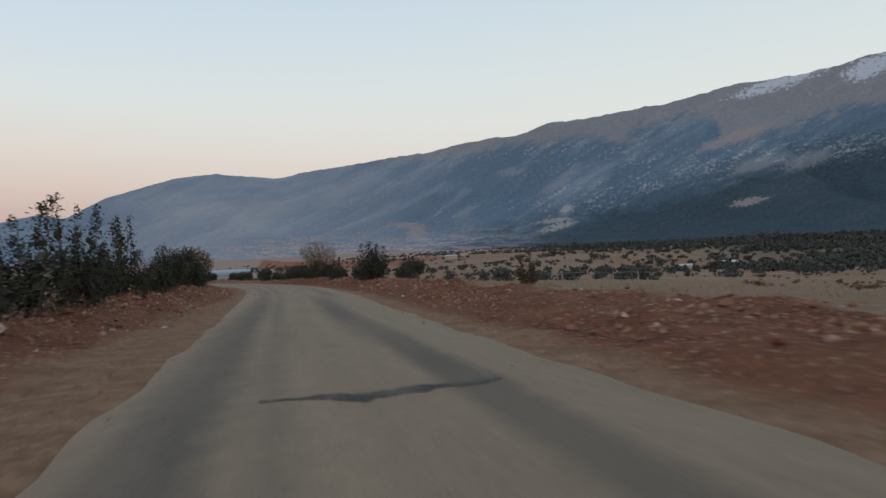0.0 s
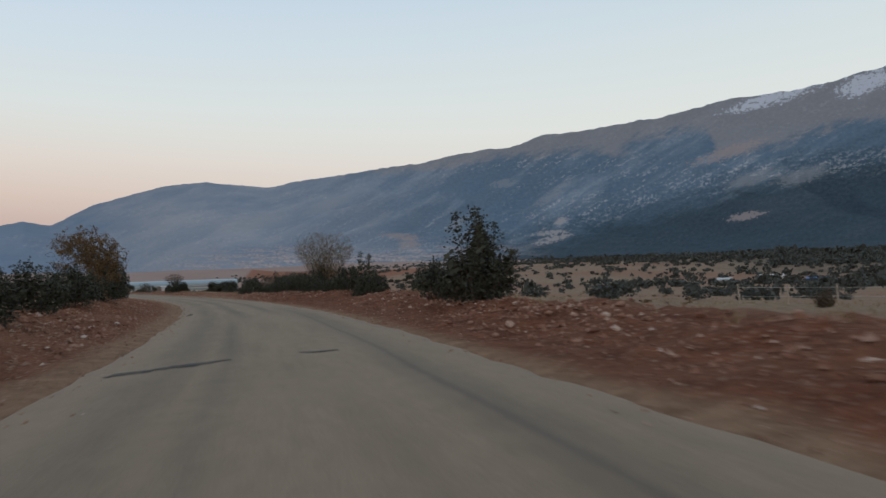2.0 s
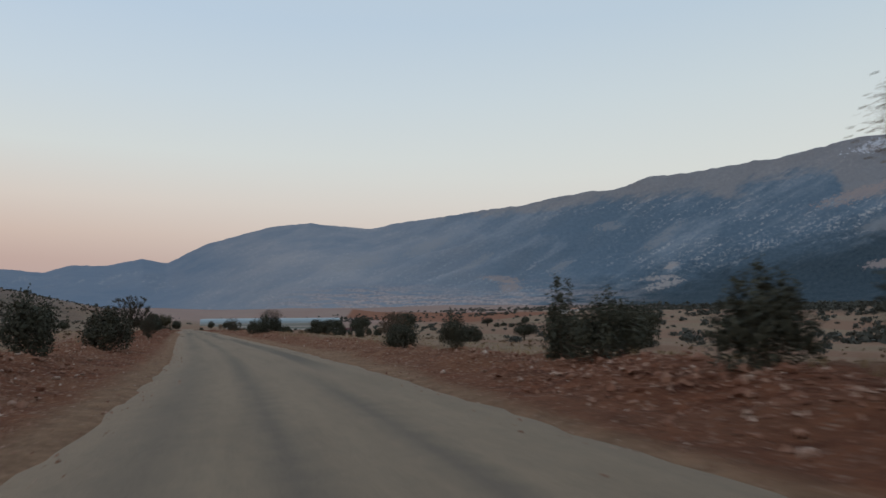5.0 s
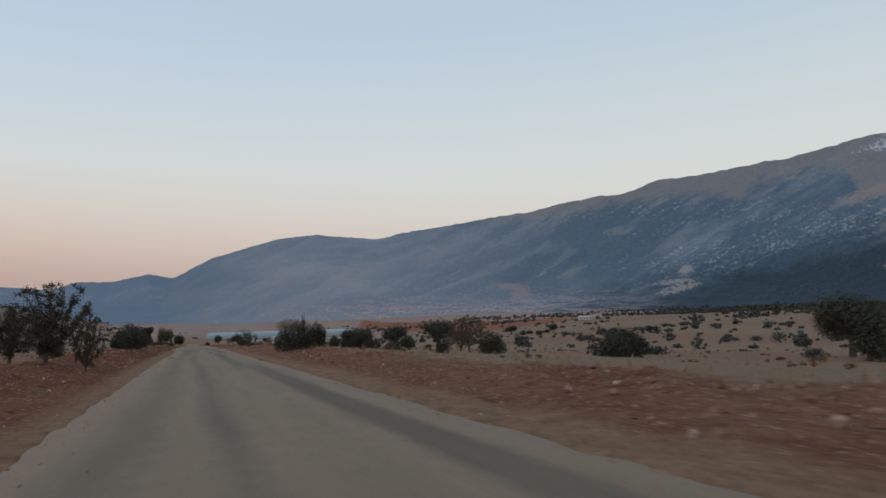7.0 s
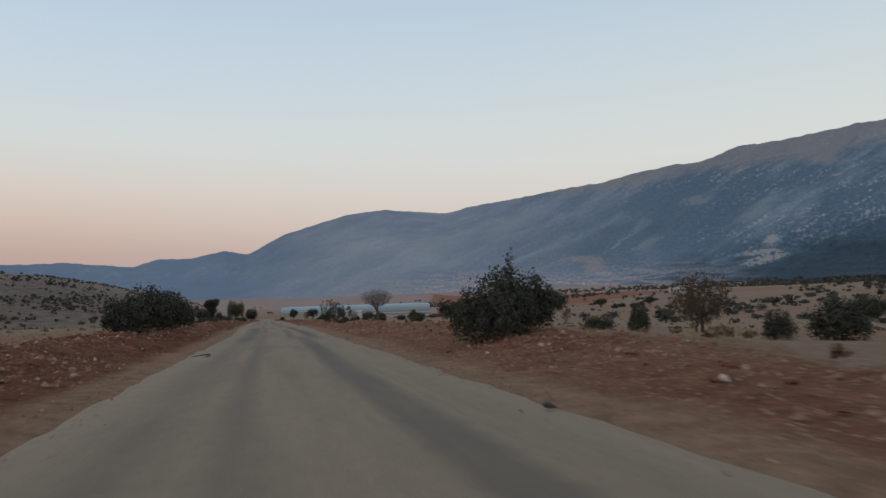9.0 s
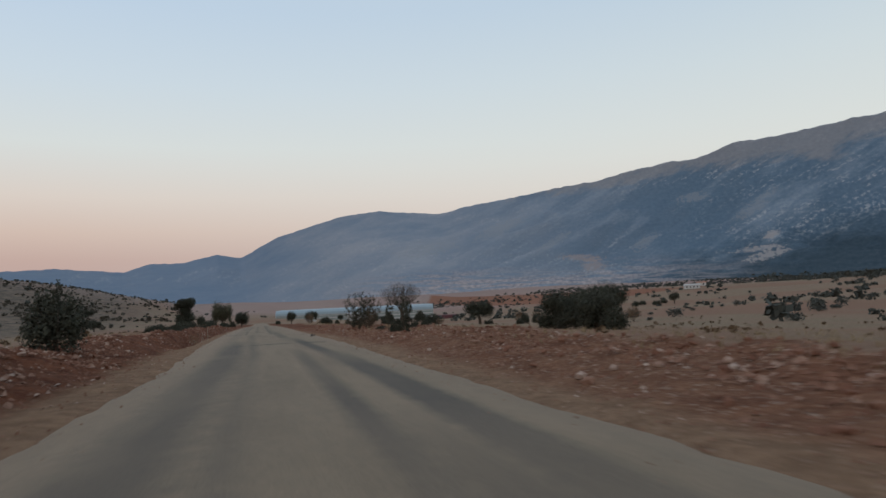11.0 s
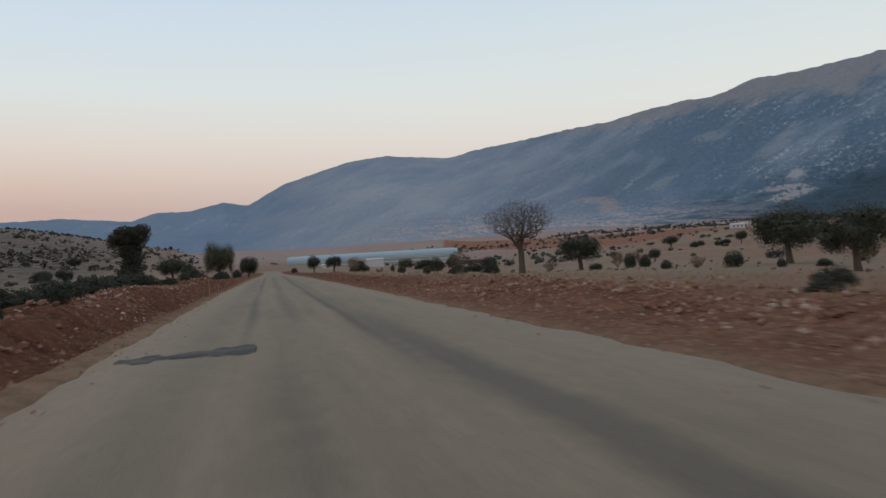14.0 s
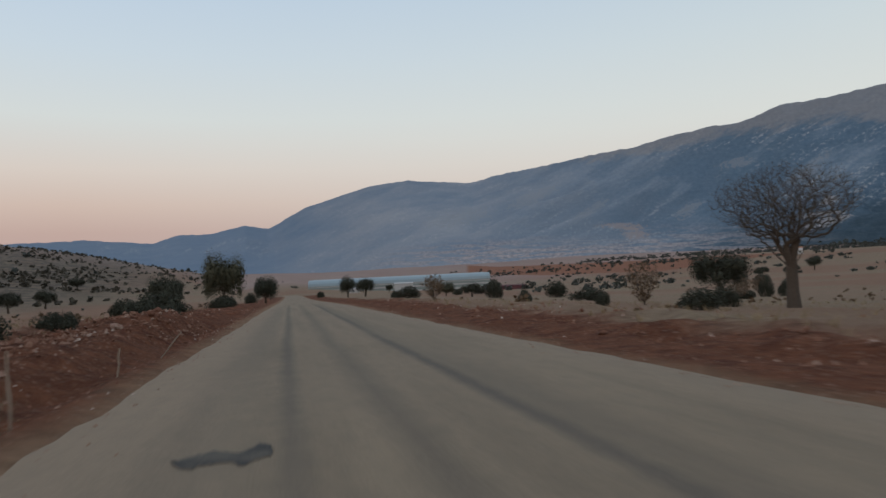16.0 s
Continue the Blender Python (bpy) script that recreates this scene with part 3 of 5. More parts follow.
def ground():
    cols = [0.0]
    step = 0.7
    while cols[-1] < 4200:
        a = cols[-1]
        step = 0.7 if a < 2.2 else 0.30 if a < 13 else step * 1.13
        cols.append(a + step)
    us = np.array([-c for c in cols[:0:-1]] + cols)
    ys = list(np.arange(-30, 345, 0.55))
    step = 0.5
    while ys[-1] < 4700:
        step *= 1.045
        ys.append(ys[-1] + step)
    back, step = [-30.0], 0.5
    while back[-1] > -2500:
        step *= 1.2
        back.append(back[-1] - step)
    ys = np.array(back[:0:-1] + ys)
    U, Y = np.meshgrid(us, ys)
    X = centre(Y) + U
    Z = land(X, Y)
    n, m = U.shape
    idx = np.arange(n * m).reshape(n, m)
    faces = np.stack([idx[:-1, :-1], idx[:-1, 1:], idx[1:, 1:], idx[1:, :-1]], -1).reshape(-1, 4)
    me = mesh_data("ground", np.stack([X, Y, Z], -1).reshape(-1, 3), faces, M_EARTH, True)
    uv = me.uv_layers.new(name="lie")
    flat = np.stack([U, Y], -1).reshape(-1, 2)
    uv.data.foreach_set("uv", flat[faces.reshape(-1)].astype(np.float32).ravel())
    edge = me.attributes.new("edge", "FLOAT", "POINT")
    edge.data.foreach_set("value", (np.abs(U) - half_width(Y)).astype(np.float32).ravel())
    tagged(new("ground", me), "red earth and dry straw fields with stony banks", "ground", kind="structure")


def road():
    ys = np.concatenate([np.arange(-60, 345, 0.6), np.arange(345, 560, 2.5)])
    fr = np.array([-1.06, -1.0, -0.8, -0.6, -0.4, -0.2, 0, 0.2, 0.4, 0.6, 0.8, 1.0, 1.06])
    F, Y = np.meshgrid(fr, ys)
    ragged = 0.09 * fbm(Y / 0.9, F * 0 + np.sign(F) * 7, 77, 3)
    U = F * half_width(Y) + np.where(np.abs(F) > 0.95, ragged, 0)
    X = centre(Y) + U
    Z = road_z(Y) + 0.012 + 0.03 * (1 - F * F) + 0.006 * fbm(X / 2, Y / 3, 9, 2)
    Z = np.where(np.abs(F) > 1.03, Z - 0.14, Z)
    n, m = U.shape
    idx = np.arange(n * m).reshape(n, m)
    faces = np.stack([idx[:-1, :-1], idx[:-1, 1:], idx[1:, 1:], idx[1:, :-1]], -1).reshape(-1, 4)
    me = mesh_data("road", np.stack([X, Y, Z], -1).reshape(-1, 3), faces, M_ROAD, True)
    uv = me.uv_layers.new(name="lie")
    flat = np.stack([U, Y], -1).reshape(-1, 2)
    uv.data.foreach_set("uv", flat[faces.reshape(-1)].astype(np.float32).ravel())
    tagged(new("road", me), "narrow dusty grey asphalt road with tar seams", "road", kind="structure")


def mountains():
    """The long ridge that closes the valley: bearing from the middle of the path, height of the skyline in degrees."""
    sky_az = (-80, -45, -25, -18, -13, -8.7, -6.8, -4.7, -2.07, -0.4, 2.3, 5.35, 7.8, 10.5, 15.4, 17.1, 23.6, 28.2, 30.0, 33.5, 36.3, 38.4, 41.0,
              43.5, 47.8, 50.7, 52.6, 57.6, 60.2, 62.6, 70, 85, 110)
    sky_el = (2.5, 3.25, 3.7, 4.05, 4.26, 3.93, 4.54, 4.52, 5.13, 4.81, 6.31, 7.26, 7.94, 8.17, 7.77, 8.16, 9.1, 9.59, 10.0, 10.42, 10.72, 11.44, 11.38,
              11.7, 11.93, 12.4, 12.82, 12.76, 13.02, 13.4, 14.0, 13.0, 8.0)
    az = np.arange(-60, 95, 0.16)
    k = np.concatenate([np.linspace(0, 1, 120), [1.02, 1.05, 1.1, 1.17, 1.27]])
    A, K = np.meshgrid(az, k)
    r0 = np.interp(A, (-80, -20, 0, 8, 15, 25, 38, 63, 110), (3000, 3300, 3300, 2500, 1900, 1450, 1150, 950, 950))
    r1 = np.interp(A, (-80, -10, 0, 12, 16, 25, 38, 63, 110), (4300, 4450, 4400, 4300, 4250, 3800, 3430, 3300, 3300))
    p = np.interp(A, (-80, 0, 12, 25, 38, 63, 110), (1.15, 1.15, 1.25, 1.75, 2.3, 2.4, 2.4))
    R = r0 + (r1 - r0) * K
    rad = np.radians(A)
    X, Y = 18 + R * np.sin(rad), 145 + R * np.cos(rad)
    base = land(X, Y) - 4
    top = r1 * np.tan(np.radians(np.interp(A, sky_az, sky_el))) + 1.25
    crest = land(18 + r1 * np.sin(rad), 145 + r1 * np.cos(rad)) - 4
    kk = np.minimum(K, 1.0)
    Z = base + (top - crest) * kk ** p
    # spurs and gullies running down the fall line, a rough crest, and the hidden back falling away
    along, down = 0.8 * Y - 0.6 * X, 0.8 * X + 0.6 * Y
    warp = fbm(along / 900 + 3, down / 900, 61, 3)
    spur = 1 - np.abs(fbm(along / 640 + 0.55 * warp, down / 2400 + 0.3 * warp, 63, 3, 0.5))
    gully = 1 - np.abs(fbm(along / 190 + 0.9 * warp, down / 800, 67, 3, 0.5))
    mid = np.sin(np.pi * np.clip(kk, 0, 1) ** 0.8)
    size = np.clip((top - crest) / 500, 0.25, 1.3)
    size = size * np.interp(A, (8, 28), (0.45, 1.0))
    Z = Z + mid * size * (78 * (spur - 0.65) + 26 * (gully - 0.65)) * np.clip(kk * 2.2 - 0.15, 0, 1)
    Z = Z + np.clip(kk * 3, 0, 1) * size * 4 * fbm(X / 70, Y / 70, 71, 3, 0.5)
    Z = Z + 2.2 * np.exp(-((K - 1) / 0.05) ** 2) * fbm(A * 2.2, A * 0, 73, 3, 0.5)
    Z = Z - np.maximum(K - 1, 0) * 900
    n, m = A.shape
    idx = np.arange(n * m).reshape(n, m)
    faces = np.stack([idx[:-1, :-1], idx[:-1, 1:], idx[1:, 1:], idx[1:, :-1]], -1).reshape(-1, 4)
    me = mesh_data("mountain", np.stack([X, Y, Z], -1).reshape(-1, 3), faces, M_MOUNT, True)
    uv = me.uv_layers.new(name="bearing")
    flat = np.stack([A, np.degrees(np.arctan2(Z - 1.25, R))], -1).reshape(-1, 2)
    uv.data.foreach_set("uv", flat[faces.reshape(-1)].astype(np.float32).ravel())
    # scrub grows thick in the gullies and thin on the spurs
    growth = me.attributes.new("growth", "FLOAT", "POINT")
    growth.data.foreach_set("value", np.clip(0.5 + 0.9 * (0.62 - spur) + 0.8 * (0.62 - gully), 0, 1).astype(np.float32).ravel())
    tagged(new("mountain", me), "long limestone mountain ridge, blue-grey with painted haze, scrub below and snow on top", "mountain", kind="structure")


ground()
road()
mountains()


def lz(x, y):
    return float(land(x, y))


# ---------------------------------------------------------------- plants
def leaves(rng, points, size, droop=0.0, aspect=0.7):
    """Small folded leaf sprays at the points: two triangles each."""
    n = len(points)
    d = rng.normal(size=(n, 3))
    d /= np.linalg.norm(d, axis=1, keepdims=True)
    d[:, 2] -= droop
    e = np.cross(d, rng.normal(size=(n, 3)))
    e /= np.linalg.norm(e, axis=1, keepdims=True) + 1e-9
    s = size * rng.uniform(0.55, 1.35, (n, 1))
    a, b = points - d * s, points + d * s
    l, r = points + e * s * aspect, points - e * s * aspect
    verts = np.stack([a, l, b, r], 1).reshape(-1, 3)
    i = np.arange(n)[:, None] * 4
    return verts, i + np.array([[0, 1, 2, 3]])


def tube(verts, faces, a, b, ra, rb, sides):
    a, b = Vector(a), Vector(b)
    d = (b - a)
    if d.length < 1e-5:
        return
    q = d.to_track_quat("Z", "Y")
    o = len(verts)
    for p, r in ((a, ra), (b, rb)):
        for i in range(sides):
            t = 2 * math.pi * i / sides
            verts.append(tuple(p + q @ Vector((math.cos(t) * r, math.sin(t) * r, 0))))
    for i in range(sides):
        j = (i + 1) % sides
        faces.append((o + i, o + j, o + sides + j, o + sides + i))


def branches(rng, start, way, length, radius, depth, spread=0.6, lift=0.15, kids=3, bits=3, wiggle=0.18, shrink=0.68):
    """Limbs as tapered tubes; gives verts, faces and the tips of the twigs."""
    verts, faces, tips = [], [], []

    thin = 0.011 if depth > 3 else 0.004

    def grow(p, d, ln, r, level):
        r = max(r, thin)
        sides = 7 if level == depth else 5 if level > 1 else 3
        for i in range(bits):
            d = (d + Vector(rng.normal(0, wiggle, 3)) + Vector((0, 0, lift * 0.4))).normalized()
            q = p + d * (ln / bits)
            r2 = max(r * (1 - 0.42 / bits), thin)
            tube(verts, faces, p, q, r, r2, sides)
            if level > 0 and i > 0 and level < depth:
                side = (d + Vector(rng.normal(0, spread, 3))).normalized()
                grow(q, side, ln * shrink * rng.uniform(0.5, 0.9), r2 * 0.5, level - 1)
            p, r = q, r2
        if level > 0:
            for _ in range(kids):
                side = (d + Vector(rng.normal(0, spread, 3)) + Vector((0, 0, lift))).normalized()
                grow(p, side, ln * shrink * rng.uniform(0.75, 1.1), r * 0.68, level - 1)
        else:
            tips.append(tuple(p))

    grow(Vector(start), Vector(way).normalized(), length, radius, depth)
    return verts, faces, np.array(tips)


def crown_lobes(rng, w, h, base, lobes, plumes=0, core=0.33):
    """Middles and half axes of the lobes of an uneven crown; plumes are slim upright lobes on top."""
    cs, rs = [], []
    if base < 0.2:
        w, h = w * 0.90, h * 1.12
    mid_z, half = (base + h * 0.93) / 2, (h * 0.93 - base) / 2
    for i in range(lobes):
        t = 2 * math.pi * (i + rng.uniform(-0.35, 0.35)) / max(lobes - 1, 1)
        q = rng.uniform(0.17, 0.35) * w if i else 0.0
        r = rng.uniform(0.12, 0.25) * w if i else core * w
        rz = half * (rng.uniform(0.42, 0.80) if i else 0.80 if plumes else 0.98)
        zc = mid_z + (half - rz) * rng.uniform(-0.85, 0.55 if not plumes else 0.0)
        if base < 0.2 and i:
            rz = h * rng.uniform(0.22, 0.40)
            zc = rz * rng.uniform(0.85, 1.05)
        cs.append((q * math.cos(t), q * math.sin(t), zc))
        rs.append((r, r * rng.uniform(0.85, 1.15), rz))
    for i in range(plumes):
        t, q = rng.uniform(0, 6.28), 0.40 * w * math.sqrt(rng.uniform(0, 1))
        top = h * rng.uniform(0.70, 1.0) * (1 - 0.68 * (q / (0.42 * w)) ** 2)
        rz = top * rng.uniform(0.26, 0.40)
        cs.append((q * math.cos(t), q * math.sin(t), top - rz))
        r = w * rng.uniform(0.06, 0.12)
        rs.append((r, r, rz))
    return np.array(cs), np.array(rs)


def crown(rng, lobed, n, size, mat, fill=90, loose=0.05):
    """A crown as one mesh: broad overlapping sprays deep inside, small leaf sprays over the skin, a few stray tips."""
    cs, rs = lobed
    m = len(cs)
    pick = np.repeat(np.arange(m), fill)
    d = rng.normal(size=(m * fill, 3))
    d /= np.linalg.norm(d, axis=1, keepdims=True)
    p = cs[pick] + d * rs[pick] * rng.uniform(0.20, 0.72, (m * fill, 1))
    e = np.cross(d, rng.normal(size=d.shape))
    e /= np.linalg.norm(e, axis=1, keepdims=True)
    g = np.cross(d, e)
    k = 0.135 * np.minimum(rs[pick].mean(axis=1, keepdims=True), rs[pick, :1] * 1.5) * rng.uniform(0.7, 1.2, (m * fill, 1))
    fv = np.stack([p - e * k, p + g * k * 0.8 - d * k * 0.2, p + e * k, p - g * k * 0.8 - d * k * 0.2], 1).reshape(-1, 3)
    skin = (rs[:, 0] * rs[:, 2]) ** 0.9
    pick = rng.choice(m, n * 2, p=skin / skin.sum())
    d = rng.normal(size=(n * 2, 3))
    d /= np.linalg.norm(d, axis=1, keepdims=True)
    rad = rng.uniform(0.45, 1.0, (n * 2, 1)) ** 0.6
    rad = rad * (1 + 0.12 * np.sin(d[:, :1] * 9 + pick[:, None]) * np.cos(d[:, 2:] * 8 + d[:, 1:2] * 7))
    rad = np.where(rng.uniform(0, 1, rad.shape) < loose, rad * rng.uniform(1.0, 1.22, rad.shape), rad)
    p = cs[pick] + d * rs[pick] * rad
    deep = np.zeros(len(p), bool)
    for c, r in zip(cs, rs):
        deep |= (((p - c) / r) ** 2).sum(axis=1) < 0.36
    p = p[~deep][:n]
    v, f = leaves(rng, p, size)
    v = np.concatenate([v, fv])
    f = np.concatenate([f, len(p) * 4 + np.arange(len(fv)).reshape(-1, 4)])
    v[:, 2] = np.maximum(v[:, 2], 0.02)
    return mesh_data("crown", v, f, mat)


def bush_kind(name, seed, mat, w=2.4, h=2.0, n=2600, size=0.040, lobes=9, base=0.05, bark=None, plumes=14):
    """A dense bush: several stems under a crown of small leaf sprays."""
    rng = np.random.default_rng(seed)
    root = new(name)
    for i in range(4):
        t = i * 1.57 + rng.uniform(-0.3, 0.3)
        a, b, _ = branches(rng, (0.1 * math.cos(t), 0.1 * math.sin(t), -0.1), (0.5 * math.cos(t), 0.5 * math.sin(t), 1), h * 0.42, 0.035, 1, 0.5, 0.25, 2, 2)
        part("stem", mesh_data("stem", a, b, bark or M_BARK), root)
    part("crown", crown(rng, crown_lobes(rng, w, h, base, lobes, plumes), n, size, mat), root)
    return root


def tree_kind(name, seed, mat, w=4.0, h=4.5, trunk=1.5, radius=0.16, n=3600, size=0.06, lobes=8, plumes=0, core=0.33):
    """A tree: tapered trunk and limbs, and an uneven crown."""
    rng = np.random.default_rng(seed)
    root = new(name)
    v, f, _ = branches(rng, (0, 0, -0.15), (rng.normal(0, 0.06), rng.normal(0, 0.06), 1), trunk + 0.3, radius, 2, 0.55, 0.2, 4, 4, 0.07, 0.55)
    part("trunk", mesh_data("trunk", v, f, M_BARK, True), root)
    part("crown", crown(rng, crown_lobes(rng, w, h, trunk * 0.58, lobes, plumes, core), n, size, mat, 190, 0.02), root)
    return root


def grown_kind(name, seed, w, h, fork, radius, limbs, twigs, bark, leaf=0, leaf_mat=None, low=0.35, twig=0.006, leaf_size=0.04, taper=0.58, fan=0.0, puff=0.0, tilts=(0.3, 0.75)):
    """A thin-leaved or leafless tree: limbs and twigs reach from the fork for points spread evenly through a domed crown."""
    rng = np.random.default_rng(seed)
    root = new(name)
    d = rng.normal(size=(twigs, 3))
    d /= np.linalg.norm(d, axis=1, keepdims=True)
    d *= rng.uniform(0, 1, (twigs, 1)) ** 0.40 * (1 + 0.13 * np.sin(d[:, :1] * 7 + seed) * np.cos(d[:, 1:2] * 6))
    zc = h * (low + 1) / 2
    aim = d * np.array([[w / 2, w / 2, h - zc]]) + np.array([[0, 0, zc]])
    if fan:
        aim[:, :2] *= np.clip(aim[:, 2:] / (0.75 * h), 0.05, 1.1) ** fan
    start = np.array([0.0, 0.0, fork])
    aim = aim[np.argsort(np.linalg.norm(aim - start, axis=1))]
    ways = [np.array([0.0, 0.0, 1.0])] * 3
    pos, up = [np.array([0.0, 0.0, -0.2]), np.array([rng.normal(0, 0.03), 0.0, fork * 0.5]), start], [-1, 0, 1]
    for i in range(limbs):
        a = 2 * math.pi * (i + rng.uniform(-0.25, 0.25)) / limbs
        tilt = rng.uniform(*tilts)
        way = np.array([math.sin(tilt) * math.cos(a) * w / h, math.sin(tilt) * math.sin(a) * w / h, math.cos(tilt)])
        at_ = 2
        for j in range(5):
            pos.append(pos[at_] + way * (h - fork) * 0.11 + rng.normal(0, 0.03 * h / 5, 3))
            up.append(at_)
            ways.append(way / np.linalg.norm(way))
            at_ = len(pos) - 1
            way = way + np.array([0, 0, 0.08])
    arr, wys = np.zeros((len(pos) + 3 * twigs, 3)), np.zeros((len(pos) + 3 * twigs, 3))
    have = len(pos)
    arr[:have], wys[:have] = pos, ways
    for p in aim:
        gap = p - arr[2:have]
        dist = np.linalg.norm(gap, axis=1)
        bend = (gap * wys[2:have]).sum(axis=1) / (dist + 1e-6)
        dist = dist * (1.9 - 0.9 * bend) + 0.3 * np.maximum(-gap[:, 2], 0)
        at_ = int(np.argmin(dist)) + 2
        full = p - pos[at_]
        length = np.linalg.norm(full)
        if length < 0.028 * h:
            continue
        steps = 2 if length < 0.15 * h else 3
        sag = rng.normal(0, 0.05, 3) * length
        a = pos[at_]
        for j in range(1, steps + 1):
            k = j / steps
            pos.append(a + full * k + sag * math.sin(k * math.pi))
            up.append(at_)
            at_ = len(pos) - 1
            arr[at_], wys[at_] = pos[-1], full / length
        have = len(pos)
    load = np.zeros(len(pos))
    kids = np.zeros(len(pos), int)
    for i in range(len(pos) - 1, 0, -1):
        load[i] = max(load[i], 1.0)
        load[up[i]] += load[i]
        kids[up[i]] += 1
    thick = np.maximum(twig, radius * (load / load[1]) ** taper)
    v, f, tv, tf = [], [], [], []
    for i in range(1, len(pos)):
        q = up[i]
        ra = radius * 1.35 if q == 0 else min(thick[q], thick[i] * 1.5)
        bulk = thick[i] > radius * 0.22
        tube(*((v, f) if bulk else (tv, tf)), pos[q], pos[i], ra, thick[i], 8 if thick[i] > radius * 0.3 else 5 if thick[i] > radius * 0.12 else 3)
    part("trunk", mesh_data("trunk", v, f, bark, False), root)
    tagged(part("brushwood", mesh_data("brushwood", tv, tf, bark, False), root), kind="stuff")
    if leaf and puff:
        # foliage in plumes along the outer shoots
        slim = [i for i in range(3, len(pos)) if thick[i] < radius * 0.45]
        pick = rng.choice(slim, leaf)
        a, b = np.array([pos[up[i]] for i in pick]), np.array([pos[i] for i in pick])
        p = a + (b - a) * rng.uniform(0, 1.1, (leaf, 1)) + rng.normal(0, puff, (leaf, 3))
        part("crown", mesh_data("crown", *leaves(rng, p, leaf_size), leaf_mat), root)
    elif leaf:
        ends = np.array(pos)[3:][kids[3:] <= 1]
        ends = ends[vnoise(ends[:, 0] * 3 / w + 9, ends[:, 2] * 5 / h + ends[:, 1] * 3 / w, seed) > rng.uniform(-0.75, 0.35, len(ends))]
        p = ends[rng.integers(0, len(ends), leaf)] + rng.normal(0, 0.02 * h, (leaf, 3))
        lv, lf = leaves(rng, p, leaf_size)
        part("crown", mesh_data("crown", lv, lf, leaf_mat), root)
    return root


def wispy_kind(name, seed, mat, w=1.8, h=3.0, shoots=26, n=2600, size=0.075, plume=0.24):
    """Upright shoots like young poplars, each with a ragged plume of leaves."""
    rng = np.random.default_rng(seed)
    root = new(name)
    pts = []
    for _ in range(shoots):
        sv, sf = [], []
        t, q = rng.uniform(0, 6.28), w * 0.42 * math.sqrt(rng.uniform(0, 1))
        ht = h * rng.uniform(0.40, 1.0) * (1 - 0.25 * (q / (w * 0.42)) ** 2)
        p = Vector((q * math.cos(t) * 0.6, q * math.sin(t) * 0.6, -0.1))
        lean = Vector((q * math.cos(t) * 0.5 + rng.normal(0, 0.10), q * math.sin(t) * 0.5 + rng.normal(0, 0.10), ht))
        for j in range(4):
            e = p + lean * 0.27 + Vector((*rng.normal(0, 0.03, 2), 0))
            tube(sv, sf, p, e, 0.022 * (1 - j * 0.2), 0.022 * (0.8 - j * 0.2), 4)
            p = e
        part("stem", mesh_data("stem", sv, sf, M_BARK), root)
        m = n // shoots
        hs = rng.uniform(0.12, 1.06, (m, 1)) ** 0.85
        wide = 0.40 * plume + plume * np.sin(np.clip(hs, 0, 1) * 3.1)
        line = np.array([[q * math.cos(t) * 0.6, q * math.sin(t) * 0.6, 0]]) + hs * np.array([list(lean)])
        clump = np.repeat(rng.normal(0, 0.75, (m // 14 + 1, 3)), 14, axis=0)[:m]
        hs = np.clip(np.repeat(hs[::14], 14, axis=0)[:m] + rng.normal(0, 0.035, (m, 1)), 0.08, 1.08)
        pts.append(line + (rng.normal(0, 0.5, (m, 3)) + clump) * wide)
    p = np.concatenate(pts)
    p[:, 2] = np.maximum(p[:, 2], 0.05)
    v, f = leaves(rng, p, size)
    deep = p[rng.integers(0, len(p), len(p) // 14)] * np.array([[0.85, 0.85, 0.80]])
    dv, df = leaves(rng, deep, size * 3.0, 0.0, 0.6)
    v, f = np.concatenate([v, dv]), np.concatenate([f, df + len(v)])
    part("crown", mesh_data("crown", v, f, mat), root)
    return root


def plant(kind, size0, label, category, group, rows):
    """Copies of a kind: x, y, width, height and turn, each set into the ground."""
    w0, h0 = size0
    for i, (x, y, w, h) in enumerate(rows):
        m = Matrix.Translation((x, y, lz(x, y) - 0.04)) @ Matrix.Rotation(i * 2.399 + x, 4, "Z") @ Matrix.Diagonal((w / w0, w / w0, h / h0, 1))
        ob = copy_thing(kind, m)
        ob.matrix_basis = m
        tagged(ob, label, category, group)
    for o in (*kind.children, kind):
        bpy.data.objects.remove(o)


def shapes(kinds, size0, label, category, group, rows):
    """Deals the rows out among several kinds in turn."""
    for i, kd in enumerate(kinds):
        plant(kd, size0, label, category, group, rows[i::len(kinds)])


